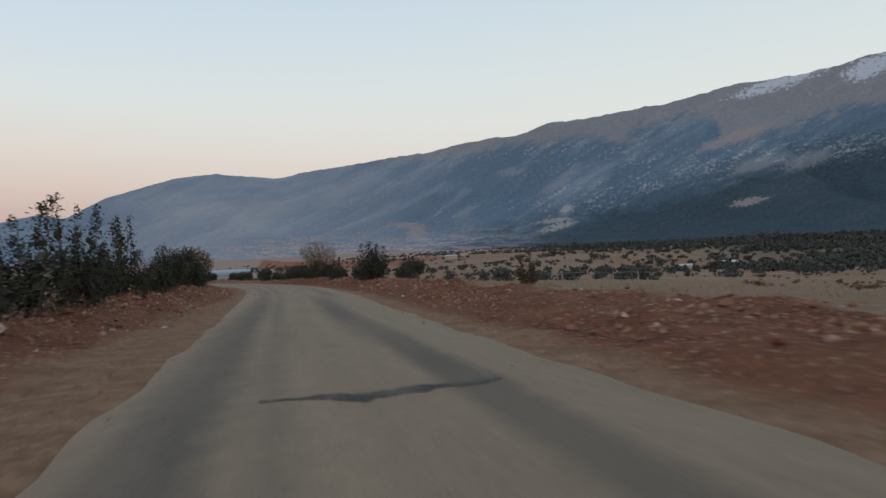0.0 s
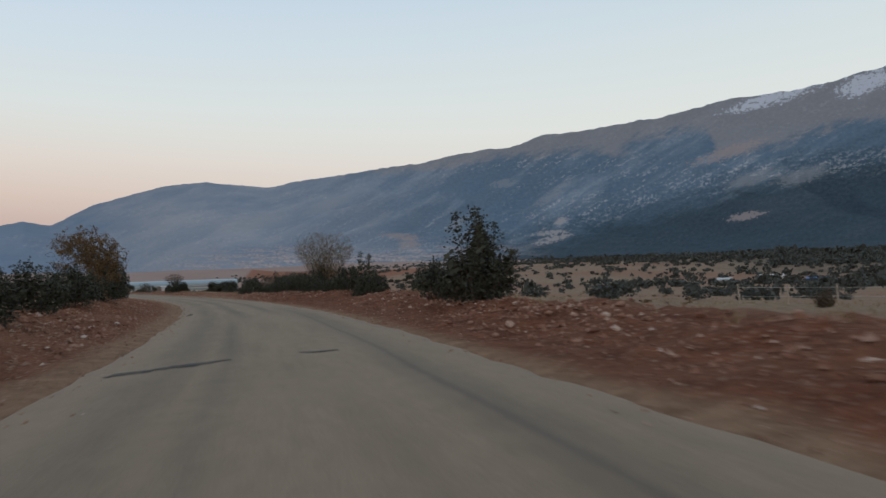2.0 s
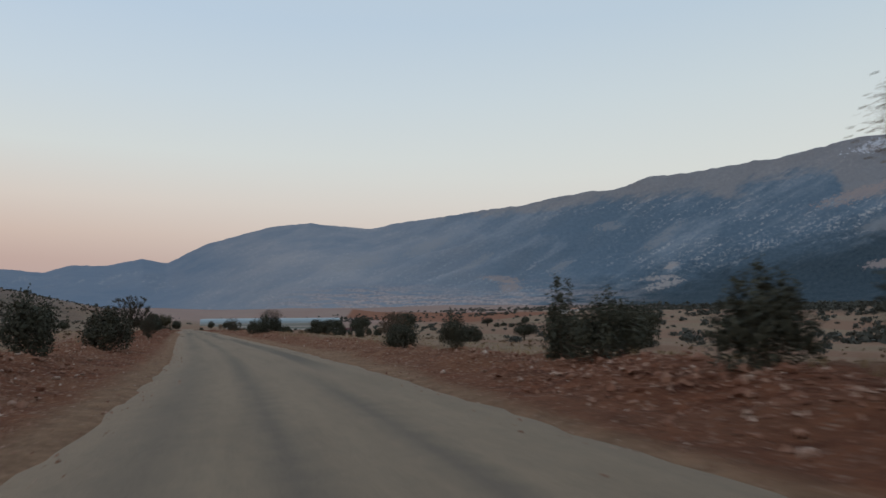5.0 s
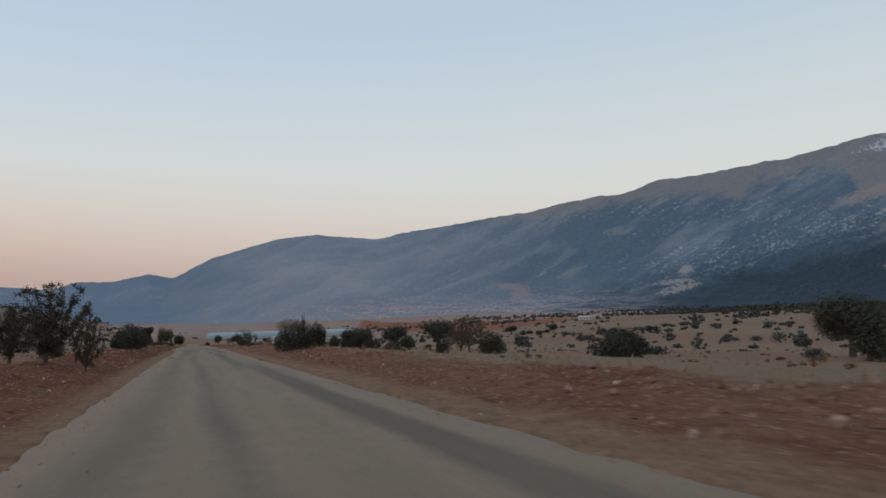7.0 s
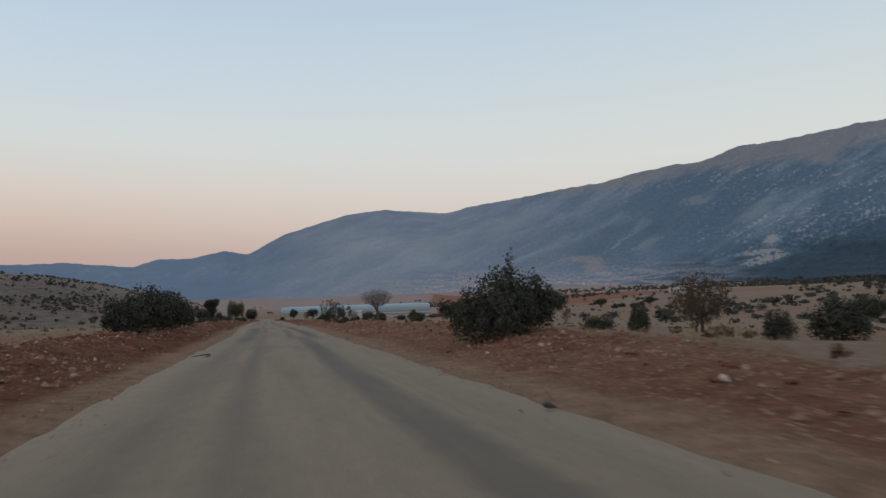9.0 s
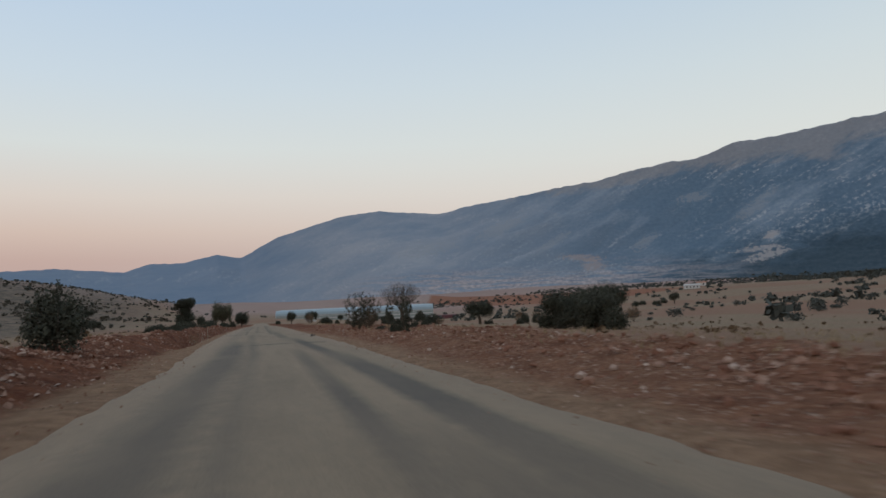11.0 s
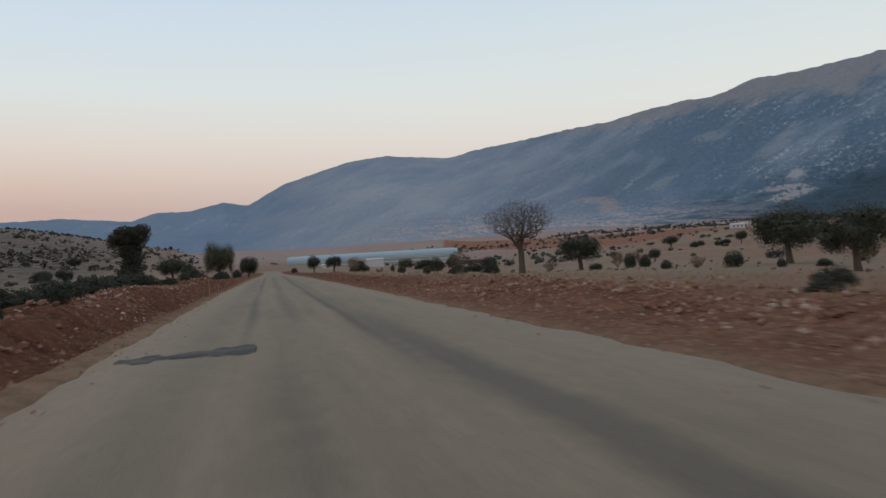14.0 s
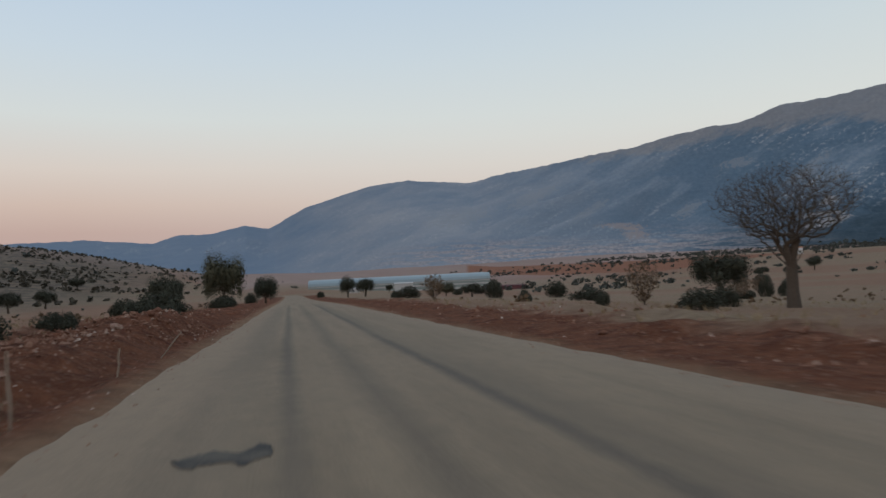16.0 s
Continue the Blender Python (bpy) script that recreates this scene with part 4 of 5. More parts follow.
# western verge
plant(wispy_kind("poplar_shrub", 3, M_LEAF, 2.4, 3.0, 14, 4600, 0.034, 0.13), (1.8, 3.0), "dark upright poplar-like shrub on the stony bank", "shrub", "verge shrubs",
      [(-2.2, 16.5, 2.2, 2.6), (-1.0, 19.6, 2.3, 2.9), (0.0, 23.4, 1.9, 3.5), (2.3, 31.5, 2.2, 3.5), (-3.5, 12.5, 2.2, 2.3)])
shapes([bush_kind("evergreen_bush", s, M_LEAF) for s in (11, 12, 13)], (2.4, 2.0), "dense dark green evergreen oak bush on the verge", "bush", "verge bushes",
       [(0.8, 27.5, 2.4, 1.7), (3.6, 37.0, 2.4, 1.9), (4.8, 41.5, 2.6, 2.6), (6.5, 48.0, 3.6, 2.9), (8.0, 54.5, 2.4, 1.9), (9.0, 59.8, 2.6, 1.9),
        (10.1, 66.0, 2.4, 1.9), (10.6, 70.6, 2.6, 1.7), (11.4, 75.4, 2.6, 1.9), (12.1, 79.6, 2.9, 3.0), (12.9, 86.8, 2.9, 3.1), (13.6, 93.5, 2.0, 1.7), (13.9, 98.4, 2.0, 2.2), (13.6, 104.7, 4.0, 3.7),
        (14.6, 113.0, 2.4, 2.5), (15.9, 125.0, 3.4, 2.4)])
plant(grown_kind("autumn_tree", 21, 3.4, 3.5, 0.25, 0.06, 7, 900, M_BARK, 10000, M_RUST, 0.05), (3.4, 3.5), "rust-brown autumn tree with thinning leaves", "tree", "autumn trees",
      [(10.9, 72.3, 3.4, 3.6)])
plant(grown_kind("brown_tree", 22, 3.4, 3.4, 0.5, 0.08, 5, 600, M_BARK, 5500, M_DRYLEAF, 0.2), (3.4, 3.4), "dull brown half-bare tree in the dry field", "tree", "autumn trees",
      [(54.4, 203.0, 5.0, 4.8), (52.5, 201.0, 3.6, 3.2)])
shapes([bush_kind("verge_bush", s, M_LEAF) for s in (14, 15)], (2.4, 2.0), "dark evergreen bush growing on the stony bank", "bush", "verge bushes",
       [(15.9, 192.5, 2.6, 2.1), (16.2, 197.0, 3.6, 2.9), (16.3, 203.0, 4.0, 3.1), (16.5, 207.5, 3.0, 2.9), (16.4, 217.8, 2.8, 2.7), (13.6, 170.0, 2.2, 1.3)])
shapes([bush_kind("low_bush", s, M_LEAF, 2.4, 1.0, 2600, 0.036, 10, 0.05, None, 16) for s in (31, 32)], (2.4, 1.0), "low dark green bush behind the rubble bank", "bush", "hedge along the bank",
       [(15.6, 250.5, 2.0, 0.8), (15.7, 253.5, 2.2, 0.95), (15.4, 258.0, 2.4, 0.8), (15.9, 263.5, 1.6, 1.0), (15.6, 266.6, 2.4, 0.8), (15.8, 270.4, 1.8, 1.1), (15.4, 273.5, 2.4, 0.9),
        (15.2, 279.6, 2.6, 1.0), (14.8, 282.5, 2.6, 1.1), (14.8, 286.6, 3.0, 1.0), (14.2, 290.8, 2.8, 1.2), (14.9, 293.4, 2.8, 1.1), (14.4, 296.2, 3.0, 1.3), (15.0, 298.9, 2.2, 1.1), (16.0, 303.0, 1.5, 0.8), (16.7, 309.4, 1.6, 0.9), (16.0, 322.0, 3.4, 1.7), (16.9, 313.5, 1.9, 0.8), (16.6, 318.0, 3.0, 0.95), (16.8, 323.0, 2.4, 0.9),
        (15.0, 330.0, 2.2, 1.4), (17.4, 347.0, 3.0, 1.3), (17.6, 354.0, 2.8, 1.5), (18.4, 402.0, 2.6, 2.2), (32.7, 448.9, 2.3, 1.9)])
plant(tree_kind("oak_tree", 41, M_LEAF, 3.0, 4.4, 0.5, 0.14, 6500, 0.045, 14, 7, 0.24), (3.0, 4.4), "slender dark evergreen oak on the verge", "tree", "roadside trees",
      [(20.9, 395.0, 4.6, 5.6)])


def tall_oak(name, seed, mat):
    """An old oak with a broad flat top over a narrower column of leaves on a thick trunk."""
    rng = np.random.default_rng(seed)
    root = new(name)
    v, f, _ = branches(rng, (0, 0, -0.15), (0.04, 0.02, 1), 2.2, 0.17, 2, 0.6, 0.2, 4, 4, 0.07, 0.6)
    part("trunk", mesh_data("trunk", v, f, M_BARK, True), root)
    cs, rs = [], []
    for low, high_, reach, lobes, size in ((3.35, 4.40, 0.95, 20, 0.52), (2.3, 3.5, 0.50, 12, 0.55), (1.0, 2.4, 0.35, 9, 0.52), (0.4, 1.2, 0.5, 6, 0.45)):
        for i in range(lobes):
            t, q = 6.28 * i / lobes + rng.uniform(-0.4, 0.4), reach * math.sqrt(rng.uniform(0.05, 1))
            cs.append((q * math.cos(t), q * math.sin(t), rng.uniform(low, high_)))
            r = size * rng.uniform(0.65, 1.25)
            rs.append((r, r * rng.uniform(0.85, 1.15), r * rng.uniform(0.6, 0.95)))
    part("crown", crown(rng, (np.array(cs), np.array(rs)), 22000, 0.042, mat, 190, 0.04), root)
    return root


plant(tall_oak("tall_oak", 46, M_LEAF), (3.0, 5.0), "tall dark evergreen oak with a broad flat top on the verge", "tree", "roadside trees",
      [(14.0, 297.8, 3.0, 5.0)])
plant(tree_kind("olive_tree", 42, M_OLIVE, 4.6, 5.8, 0.9, 0.16, 12000, 0.036, 15, 6, 0.26), (4.6, 5.8), "tall grey-green tree beside the road", "tree", "roadside trees",
      [(16.9, 362.0, 5.2, 8.0), (74.4, 496.0, 5.8, 6.0)])
shapes([tree_kind("round_tree", s, M_LEAF, 4.0, 4.2, 1.2, 0.20, 13000, 0.030, 13, 0) for s in (43, 44, 45)], (4.0, 4.2), "round-crowned evergreen oak standing in dry grass", "tree", "field trees",
       [(6.5, 392.0, 6.0, 5.8), (-22.8, 416.0, 4.6, 4.6), (-26.8, 450.0, 5.2, 5.0), (-58.9, 604.0, 7.8, 6.2), (77.4, 632.0, 4.6, 5.0), (13.0, 352.0, 2.2, 3.6), (82.5, 173.0, 7.6, 7.4), (97.0, 330.0, 11.4, 9.9), (71.5, 292.7, 7.4, 6.8),
        (89.0, 222.0, 5.4, 4.8), (78.0, 359.0, 9.4, 7.3), (76.0, 471.0, 6.8, 4.7),
        (34.9, 405.0, 3.2, 4.8), (46.9, 479.0, 6.6, 6.2), (51.1, 253.2, 4.6, 4.3), (52.3, 248.2, 4.4, 4.1), (126.0, 414.0, 4.0, 4.4), (258.7, 613.6, 11.0, 8.0), (263.3, 556.9, 7.0, 8.0), (173.7, 576.3, 3.4, 3.4)])

# eastern verge
plant(wispy_kind("dry_sapling", 51, M_DRYLEAF, 1.4, 2.3, 11, 2400, 0.04, 0.12), (1.4, 2.3), "small dark dry sapling at the field's edge", "shrub", "dry saplings",
      [(25.7, 37.3, 1.5, 2.3), (36.5, 52.0, 0.9, 0.9)])
shapes([bush_kind("oak_bush", s, M_LEAF) for s in (52, 53, 54)], (2.4, 2.0), "dark evergreen oak bush on the rubble bank", "bush", "verge bushes",
       [(23.5, 60.0, 2.6, 2.0), (23.0, 57.4, 2.4, 2.1), (22.5, 55.0, 1.9, 1.8), (25.4, 70.9, 1.7, 1.5), (25.7, 73.0, 2.0, 2.0), (26.6, 79.2, 2.3, 1.9), (27.2, 84.0, 1.3, 1.2), (27.5, 87.7, 1.6, 1.6),
        (27.7, 89.9, 2.4, 2.2), (27.9, 92.4, 2.0, 2.0), (28.2, 95.8, 2.2, 2.1), (29.0, 111.8, 1.5, 1.4), (29.3, 119.5, 2.1, 1.6), (28.5, 176.6, 2.4, 2.2), (29.9, 178.4, 2.7, 2.7), (31.4, 179.6, 2.2, 2.4),
        (28.5, 100.8, 2.2, 1.9), (27.0, 81.8, 1.6, 1.4)])
plant(grown_kind("spiky_tree", 71, 3.8, 3.8, 0.5, 0.09, 13, 130, M_BARK, 15000, M_DARKLEAF, 0.05, 0.008, 0.036, 0.5, 0.0, 0.075, (0.1, 1.25)), (3.8, 3.8), "dark spiky evergreen tree with ragged upswept limbs", "tree", "roadside trees",
      [(15.2, 157.8, 3.9, 3.9), (17.0, 156.6, 1.5, 2.9), (13.4, 160.0, 3.0, 3.0)])
plant(wispy_kind("tall_shrub", 4, M_LEAF, 1.8, 2.8, 14, 4600, 0.042, 0.19), (1.8, 2.8), "tall dark shrub with upright shoots", "shrub", "verge shrubs",
      [(22.4, 54.9, 2.3, 3.4), (23.4, 57.0, 2.2, 3.3), (26.0, 74.8, 1.7, 2.8), (28.6, 103.0, 1.2, 2.4), (28.8, 90.9, 2.0, 2.4)])
plant(grown_kind("leafless_tree", 55, 5.2, 5.4, 0.5, 0.13, 13, 4600, M_PALEBARK, 12000, M_FALLOW, 0.10, 0.007, 0.029, 0.55, 0.8), (5.2, 5.4), "pale fan-shaped tree with fine twigs and few olive-brown leaves", "tree", "leafless trees",
      [(29.4, 91.3, 5.7, 4.9)])
plant(grown_kind("bare_tree", 56, 7.0, 7.2, 2.0, 0.29, 6, 10500, M_BARK, 0, None, 0.47, 0.0068, 0.04, 0.55, 0.35, 0.0, (0.35, 0.85)), (7.0, 7.2), "leafless tree with a thick grey trunk and spreading limbs", "tree", "leafless trees",
      [(47.7, 309.0, 7.0, 7.3)])
plant(grown_kind("thorn_tree", 57, 2.8, 2.9, 0.15, 0.07, 8, 300, M_BARK, 2300, M_LEAF, 0.04, 0.006, 0.045, 0.55, 0.4, 0.06), (2.8, 2.9), "open thorn tree with dark leaf clumps on bare stems", "tree", "thorn trees",
      [(31.0, 246.6, 2.6, 3.0), (30.7, 247.8, 1.6, 1.5)])
plant(grown_kind("thorn_shrub", 58, 2.4, 2.6, 0.15, 0.05, 8, 420, M_BARK, 2200, M_DRYLEAF, 0.04, 0.006, 0.034, 0.55, 0.5), (2.4, 2.6), "brown thorn shrub with a haze of thin twigs", "shrub", "thorn trees",
      [(32.0, 247.6, 2.6, 2.9), (31.5, 245.8, 1.5, 1.1)])
plant(grown_kind("sapling", 73, 0.7, 2.1, 0.6, 0.022, 2, 16, M_BARK, 620, M_LEAF, 0.2, 0.006, 0.034, 0.55, 0.0, 0.055), (0.7, 2.1), "slender sapling with a few dark leaf tufts", "sapling", "saplings on the bank",
      [(30.7, 232.9, 0.7, 2.2), (31.7, 232.1, 0.8, 2.1), (30.4, 227.4, 0.8, 2.1)])
plant(bush_kind("bank_bush", 74, M_LEAF, 1.2, 0.8, 1100, 0.036, 7, 0.05, None, 7), (1.2, 0.8), "small dark bush on the stony bank", "bush", "bank bushes",
      [(30.9, 232.4, 0.8, 0.7), (31.3, 231.7, 1.0, 0.8), (31.9, 231.4, 0.8, 0.6), (30.6, 227.7, 0.6, 0.4), (32.2, 229.8, 0.7, 0.5), (31.2, 238.2, 1.1, 0.4), (33.0, 255.0, 0.9, 0.5)])
shapes([bush_kind("field_bush", s, M_LEAF, 2.4, 2.0, 2600, 0.046, 9, 0.05, None, 9) for s in (58, 59, 60)], (2.4, 2.0), "dark evergreen bush standing in the dry field", "bush", "field bushes",
       [(49.2, 184.7, 3.8, 2.7), (54.2, 169.4, 4.6, 2.4), (51.5, 167.0, 2.6, 2.0), (43.2, 197.7, 2.8, 1.3), (43.1, 192.6, 1.6, 2.0), (42.9, 181.3, 1.7, 1.6),
        (50.5, 254.6, 3.4, 2.3), (51.2, 251.6, 3.8, 2.6), (52.0, 248.6, 3.8, 2.4), (52.6, 245.8, 3.4, 2.6), (75.0, 163.5, 6.6, 5.2), (55.0, 348.4, 5.2, 1.7), (43.6, 392.9, 5.6, 2.6), (67.4, 422.0, 4.8, 4.2),
        (84.4, 429.4, 6.5, 4.5), (45.3, 413.9, 3.8, 2.0), (113.8, 572.8, 8.6, 7.0), (69.2, 492.6, 2.1, 3.0), (89.0, 537.9, 5.3, 3.0), (104.0, 560.0, 7.0, 3.6),
        (95.6, 373.2, 3.2, 3.6), (98.6, 372.4, 3.4, 3.3), (77.6, 331.4, 2.4, 1.5), (86.8, 329.1, 3.7, 2.7), (40.2, 305.5, 2.5, 1.2), (45.2, 311.0, 2.2, 1.3), (79.0, 355.4, 3.3, 1.4), (83.9, 316.4, 1.6, 1.4),
        (87.3, 313.4, 2.6, 1.1), (38.8, 311.9, 1.1, 0.9), (38.3, 322.2, 1.3, 1.1), (37.3, 259.2, 1.5, 0.7), (251.4, 579.8, 6.0, 4.0), (257.0, 566.0, 7.0, 3.4), (262.0, 590.0, 8.0, 3.2), (268.0, 575.0, 7.0, 3.0)])
shapes([grown_kind("twiggy_shrub", s, 2.4, 2.4, 0.15, 0.05, 9, 380, M_GREYBARK, 3000, M_TUSSOCK, 0.04, 0.008, 0.040, 0.55, 0.5) for s in (81, 82)], (2.4, 2.4), "grey-brown half-bare shrub standing in the dry field", "shrub", "dry field shrubs",
       [(96.8, 380.6, 3.4, 3.8), (81.8, 330.3, 2.4, 1.8), (94.1, 313.8, 3.1, 3.3), (60.1, 331.1, 2.4, 1.5), (104.7, 387.0, 3.4, 3.6), (43.4, 316.0, 2.4, 2.6), (34.0, 330.0, 2.0, 2.2)])


# ---------------------------------------------------------------- far scrub, grass and rubble
def scatter_scrub(name, label, seed, n, xr, yr, density, wide, sprays, mat):
    """Uncountable scrub: clumps of leaf sprays strewn over the land."""
    rng = np.random.default_rng(seed)
    x, y = rng.uniform(*xr, n), rng.uniform(*yr, n)
    keep = density(x, y) > rng.uniform(0, 1, n)
    x, y = x[keep], y[keep]
    z = land(x, y)
    w = np.clip(np.exp(rng.normal(math.log(wide), 0.45, len(x))), 0.5 * wide, 1.7 * wide)
    h = w * rng.uniform(0.35, 0.8, len(x))
    m = sprays
    d = rng.normal(size=(len(x), m, 3))
    d /= np.linalg.norm(d, axis=2, keepdims=True)
    d *= rng.uniform(0.0, 1, (len(x), m, 1)) ** 0.45
    inner = (np.arange(m) < m * 0.22)
    d *= np.where(inner, 0.62, 1.0)[None, :, None]
    p = np.stack([x, y, z], 1)[:, None, :] + d * np.stack([w / 2, w / 2, h / 2], 1)[:, None, :]
    p[:, :, 2] += (h * 0.42)[:, None]
    v, f = leaves(rng, p.reshape(-1, 3), 1.0, 0.0, 0.85)
    c = np.repeat(p.reshape(-1, 3), 4, axis=0)
    v = c + (v - c) * np.repeat((w[:, None] * np.where(inner, 1.0, 0.82)[None, :] / math.sqrt(m)).ravel(), 4)[:, None]
    tagged(new(name, mesh_data(name, v, f, mat)), label, "scrub", kind="stuff")


def belt(x, y):
    u = x - centre(y)
    a = np.clip(fbm(x / 90 + y / 260, y / 45 - x / 300, 101, 3) * 1.5 - 0.05, 0, 1)
    a = np.clip(a + 0.35 * np.clip((x - 0.55 * (y - 100) - 120) / 150, 0, 1) + 0.25 * np.clip((x - 0.27 * (y - 150) - 50) / 60, 0, 1) * np.clip(fbm(x / 60, y / 30, 111, 2) + 0.3, 0, 1), 0, 1)
    open_ = np.clip((x - 0.27 * (y - 150) - 40) / 30, 0, 1) * np.clip((0.55 * (y - 100) + 60 - x) / 60, 0, 1) * np.clip((y - 230) / 60, 0, 1)
    return np.where(u > 70, a, 0) * np.clip((u - 60) / 120, 0.05, 1) * (1 - 0.72 * open_ * (y < 560))


scatter_scrub("valley_scrub", "belts of dark evergreen scrub across the valley floor", 201, 17000, (90, 1150), (60, 1350), belt, 3.2, 34, M_SCRUB)
scatter_scrub("lower_woods", "dark woods below the mountain slope", 202, 13500, (480, 1600), (-150, 1500),
              lambda x, y: np.clip(1.2 * fbm(x / 160, y / 90, 103, 3) + 0.35 + np.clip((x - 0.62 * (y - 145) - 260) / 250, 0, 0.6), 0, 1) * (x > 0.62 * (y - 145) + 205), 6.0, 18, M_SCRUB)
scatter_scrub("near_woods", "dark evergreen thicket at the field's far edge", 207, 6500, (120, 480), (-150, 520),
              lambda x, y: np.clip(1.3 * fbm(x / 90, y / 40, 104, 3) + 0.10 + np.clip((x - 0.75 * (y - 60) - 150) / 160, 0, 0.75), 0, 1) * (x > 0.75 * (y - 60) + 120) * np.clip((x - 120) / 60, 0.1, 1), 4.2, 56, M_SCRUB)
scatter_scrub("hill_scrub", "low dark scrub dotted over a dry hillside", 203, 15000, (-420, 6), (330, 1150),
              lambda x, y: np.clip(0.30 + 0.8 * fbm(x / 45, y / 40, 105, 3), 0.04, 0.8) * np.clip((centre(y) - x - np.where(y > 470, 12, 60)) / 40, 0, 1) * np.clip((1300 - y) / 700, 0.25, 1), 2.0, 14, M_HILLSCRUB)
scatter_scrub("near_hill_scrub", "low dry scrub in the western field", 204, 420, (-70, 12), (150, 420),
              lambda x, y: np.clip(0.15 + 0.5 * fbm(x / 30, y / 25, 106, 2), 0, 0.5) * (y > 345) * (x < centre(y) - 22), 1.0, 110, M_SCRUB)
scatter_scrub("field_scrub", "scattered low scrub in the dry field", 205, 440, (38, 200), (60, 520),
              lambda x, y: np.clip(-0.10 + 1.2 * fbm(x / 50, y / 26, 107, 2), 0.02, 0.8) * (x - centre(y) > 24) * np.where((y > 215) & (x < 75 + 0.3 * (y - 215)), 0.0, 1.0), 2.7, 330, M_SCRUB)
scatter_scrub("plain_trees", "distant trees dotted along the plain", 206, 700, (-250, 420), (560, 1500),
              lambda x, y: np.clip(fbm(x / 120, y / 40, 109, 2) * 0.8 + 0.06, 0, 0.5) * (np.abs(x - centre(y)) > 12) * ((y > 860) | (x < 40) | (x > 200)), 4.0, 30, M_SCRUB)


def dry_grass(name, seed, n, side, near, far, y1):
    rng = np.random.default_rng(seed)
    y = rng.uniform(-12, y1, n)
    u = near + (far - near) * rng.uniform(0, 1, n) ** 1.7
    x = centre(y) + side * u
    keep = fbm(x / 3.5, y / 3.5, seed, 3) > rng.uniform(-0.9, 0.6, n)
    x, y = x[keep], y[keep]
    z = land(x, y)
    k, m = 7, len(x)
    t = rng.uniform(0, 6.28, (m, k))
    ln = rng.uniform(0.10, 0.30, (m, 1)) * rng.uniform(0.6, 1.2, (m, k))
    base = np.stack([x, y, z - 0.02], 1)[:, None, :] + np.stack([np.cos(t), np.sin(t), 0 * t], 2) * rng.uniform(0, 0.09, (m, k, 1))
    tip = base + np.stack([np.cos(t) * 0.45 * ln, np.sin(t) * 0.45 * ln, ln], 2)
    side_ = np.stack([-np.sin(t), np.cos(t), 0 * t], 2) * 0.012
    v = np.stack([base - side_, base + side_, tip], 2).reshape(-1, 3)
    f = np.arange(len(v)).reshape(-1, 3)
    tagged(new(name, mesh_data(name, v, f, M_STRAW)), "thin dry straw grass in the field", "grass", kind="stuff")


scatter_scrub("eastern_tussocks", "low brown dry tussocks strewn over the field", 208, 2600, (30, 130), (10, 380),
              lambda x, y: np.clip(0.25 + 0.8 * fbm(x / 18, y / 14, 112, 3), 0, 0.9) * (x - centre(y) > 8.5), 0.45, 26, M_TUSSOCK)
scatter_scrub("western_tussocks", "low brown dry tussocks in the western field", 209, 1500, (-60, 18), (120, 420),
              lambda x, y: np.clip(0.25 + 0.8 * fbm(x / 18, y / 14, 113, 3), 0, 0.9) * (centre(y) - x > 8.5), 0.5, 26, M_TUSSOCK)
dry_grass("eastern_grass", 301, 9000, 1, 7.5, 45, 330)
dry_grass("western_grass", 302, 6000, -1, 8.0, 35, 340)


def rock_shape(rng):
    """An angular stone: a crumpled, flattened icosahedron, about 1 across."""
    bm = bmesh.new()
    bmesh.ops.create_icosphere(bm, subdivisions=1, radius=0.5)
    v = np.array([q.co[:] for q in bm.verts])
    f = [[q.index for q in p.verts] for p in bm.faces]
    bm.free()
    v = v * rng.uniform(0.72, 1.28, (len(v), 1)) * np.array([[1.0, rng.uniform(0.6, 0.95), rng.uniform(0.45, 0.75)]])
    cut = rng.normal(size=3)
    cut /= np.linalg.norm(cut)
    over = np.maximum(v @ cut - 0.24, 0)
    return v - over[:, None] * cut, np.array(f)


ROCK_RNG = np.random.default_rng(401)
ROCKS = [rock_shape(ROCK_RNG) for _ in range(10)]
PEBBLES = []
for _ in range(8):
    pv = np.array([(1, 0, 0), (0, 1, 0), (-1, 0, 0), (0, -1, 0), (0, 0, 1), (0, 0, -1)], float) * ROCK_RNG.uniform(0.35, 0.62, (6, 1)) * np.array([[1, 0.8, 0.65]])
    PEBBLES.append((pv + ROCK_RNG.normal(0, 0.07, (6, 3)), np.array([(0, 1, 4), (1, 2, 4), (2, 3, 4), (3, 0, 4), (1, 0, 5), (2, 1, 5), (3, 2, 5), (0, 3, 5)])))
CHIPS = [(v[:5] * np.array([[1.0, 1.0, 1.25]]), f[:4]) for v, f in PEBBLES]
ROCK_MESHES = [mesh_data("stone", v, f, M_STONE) for v, f in ROCKS]


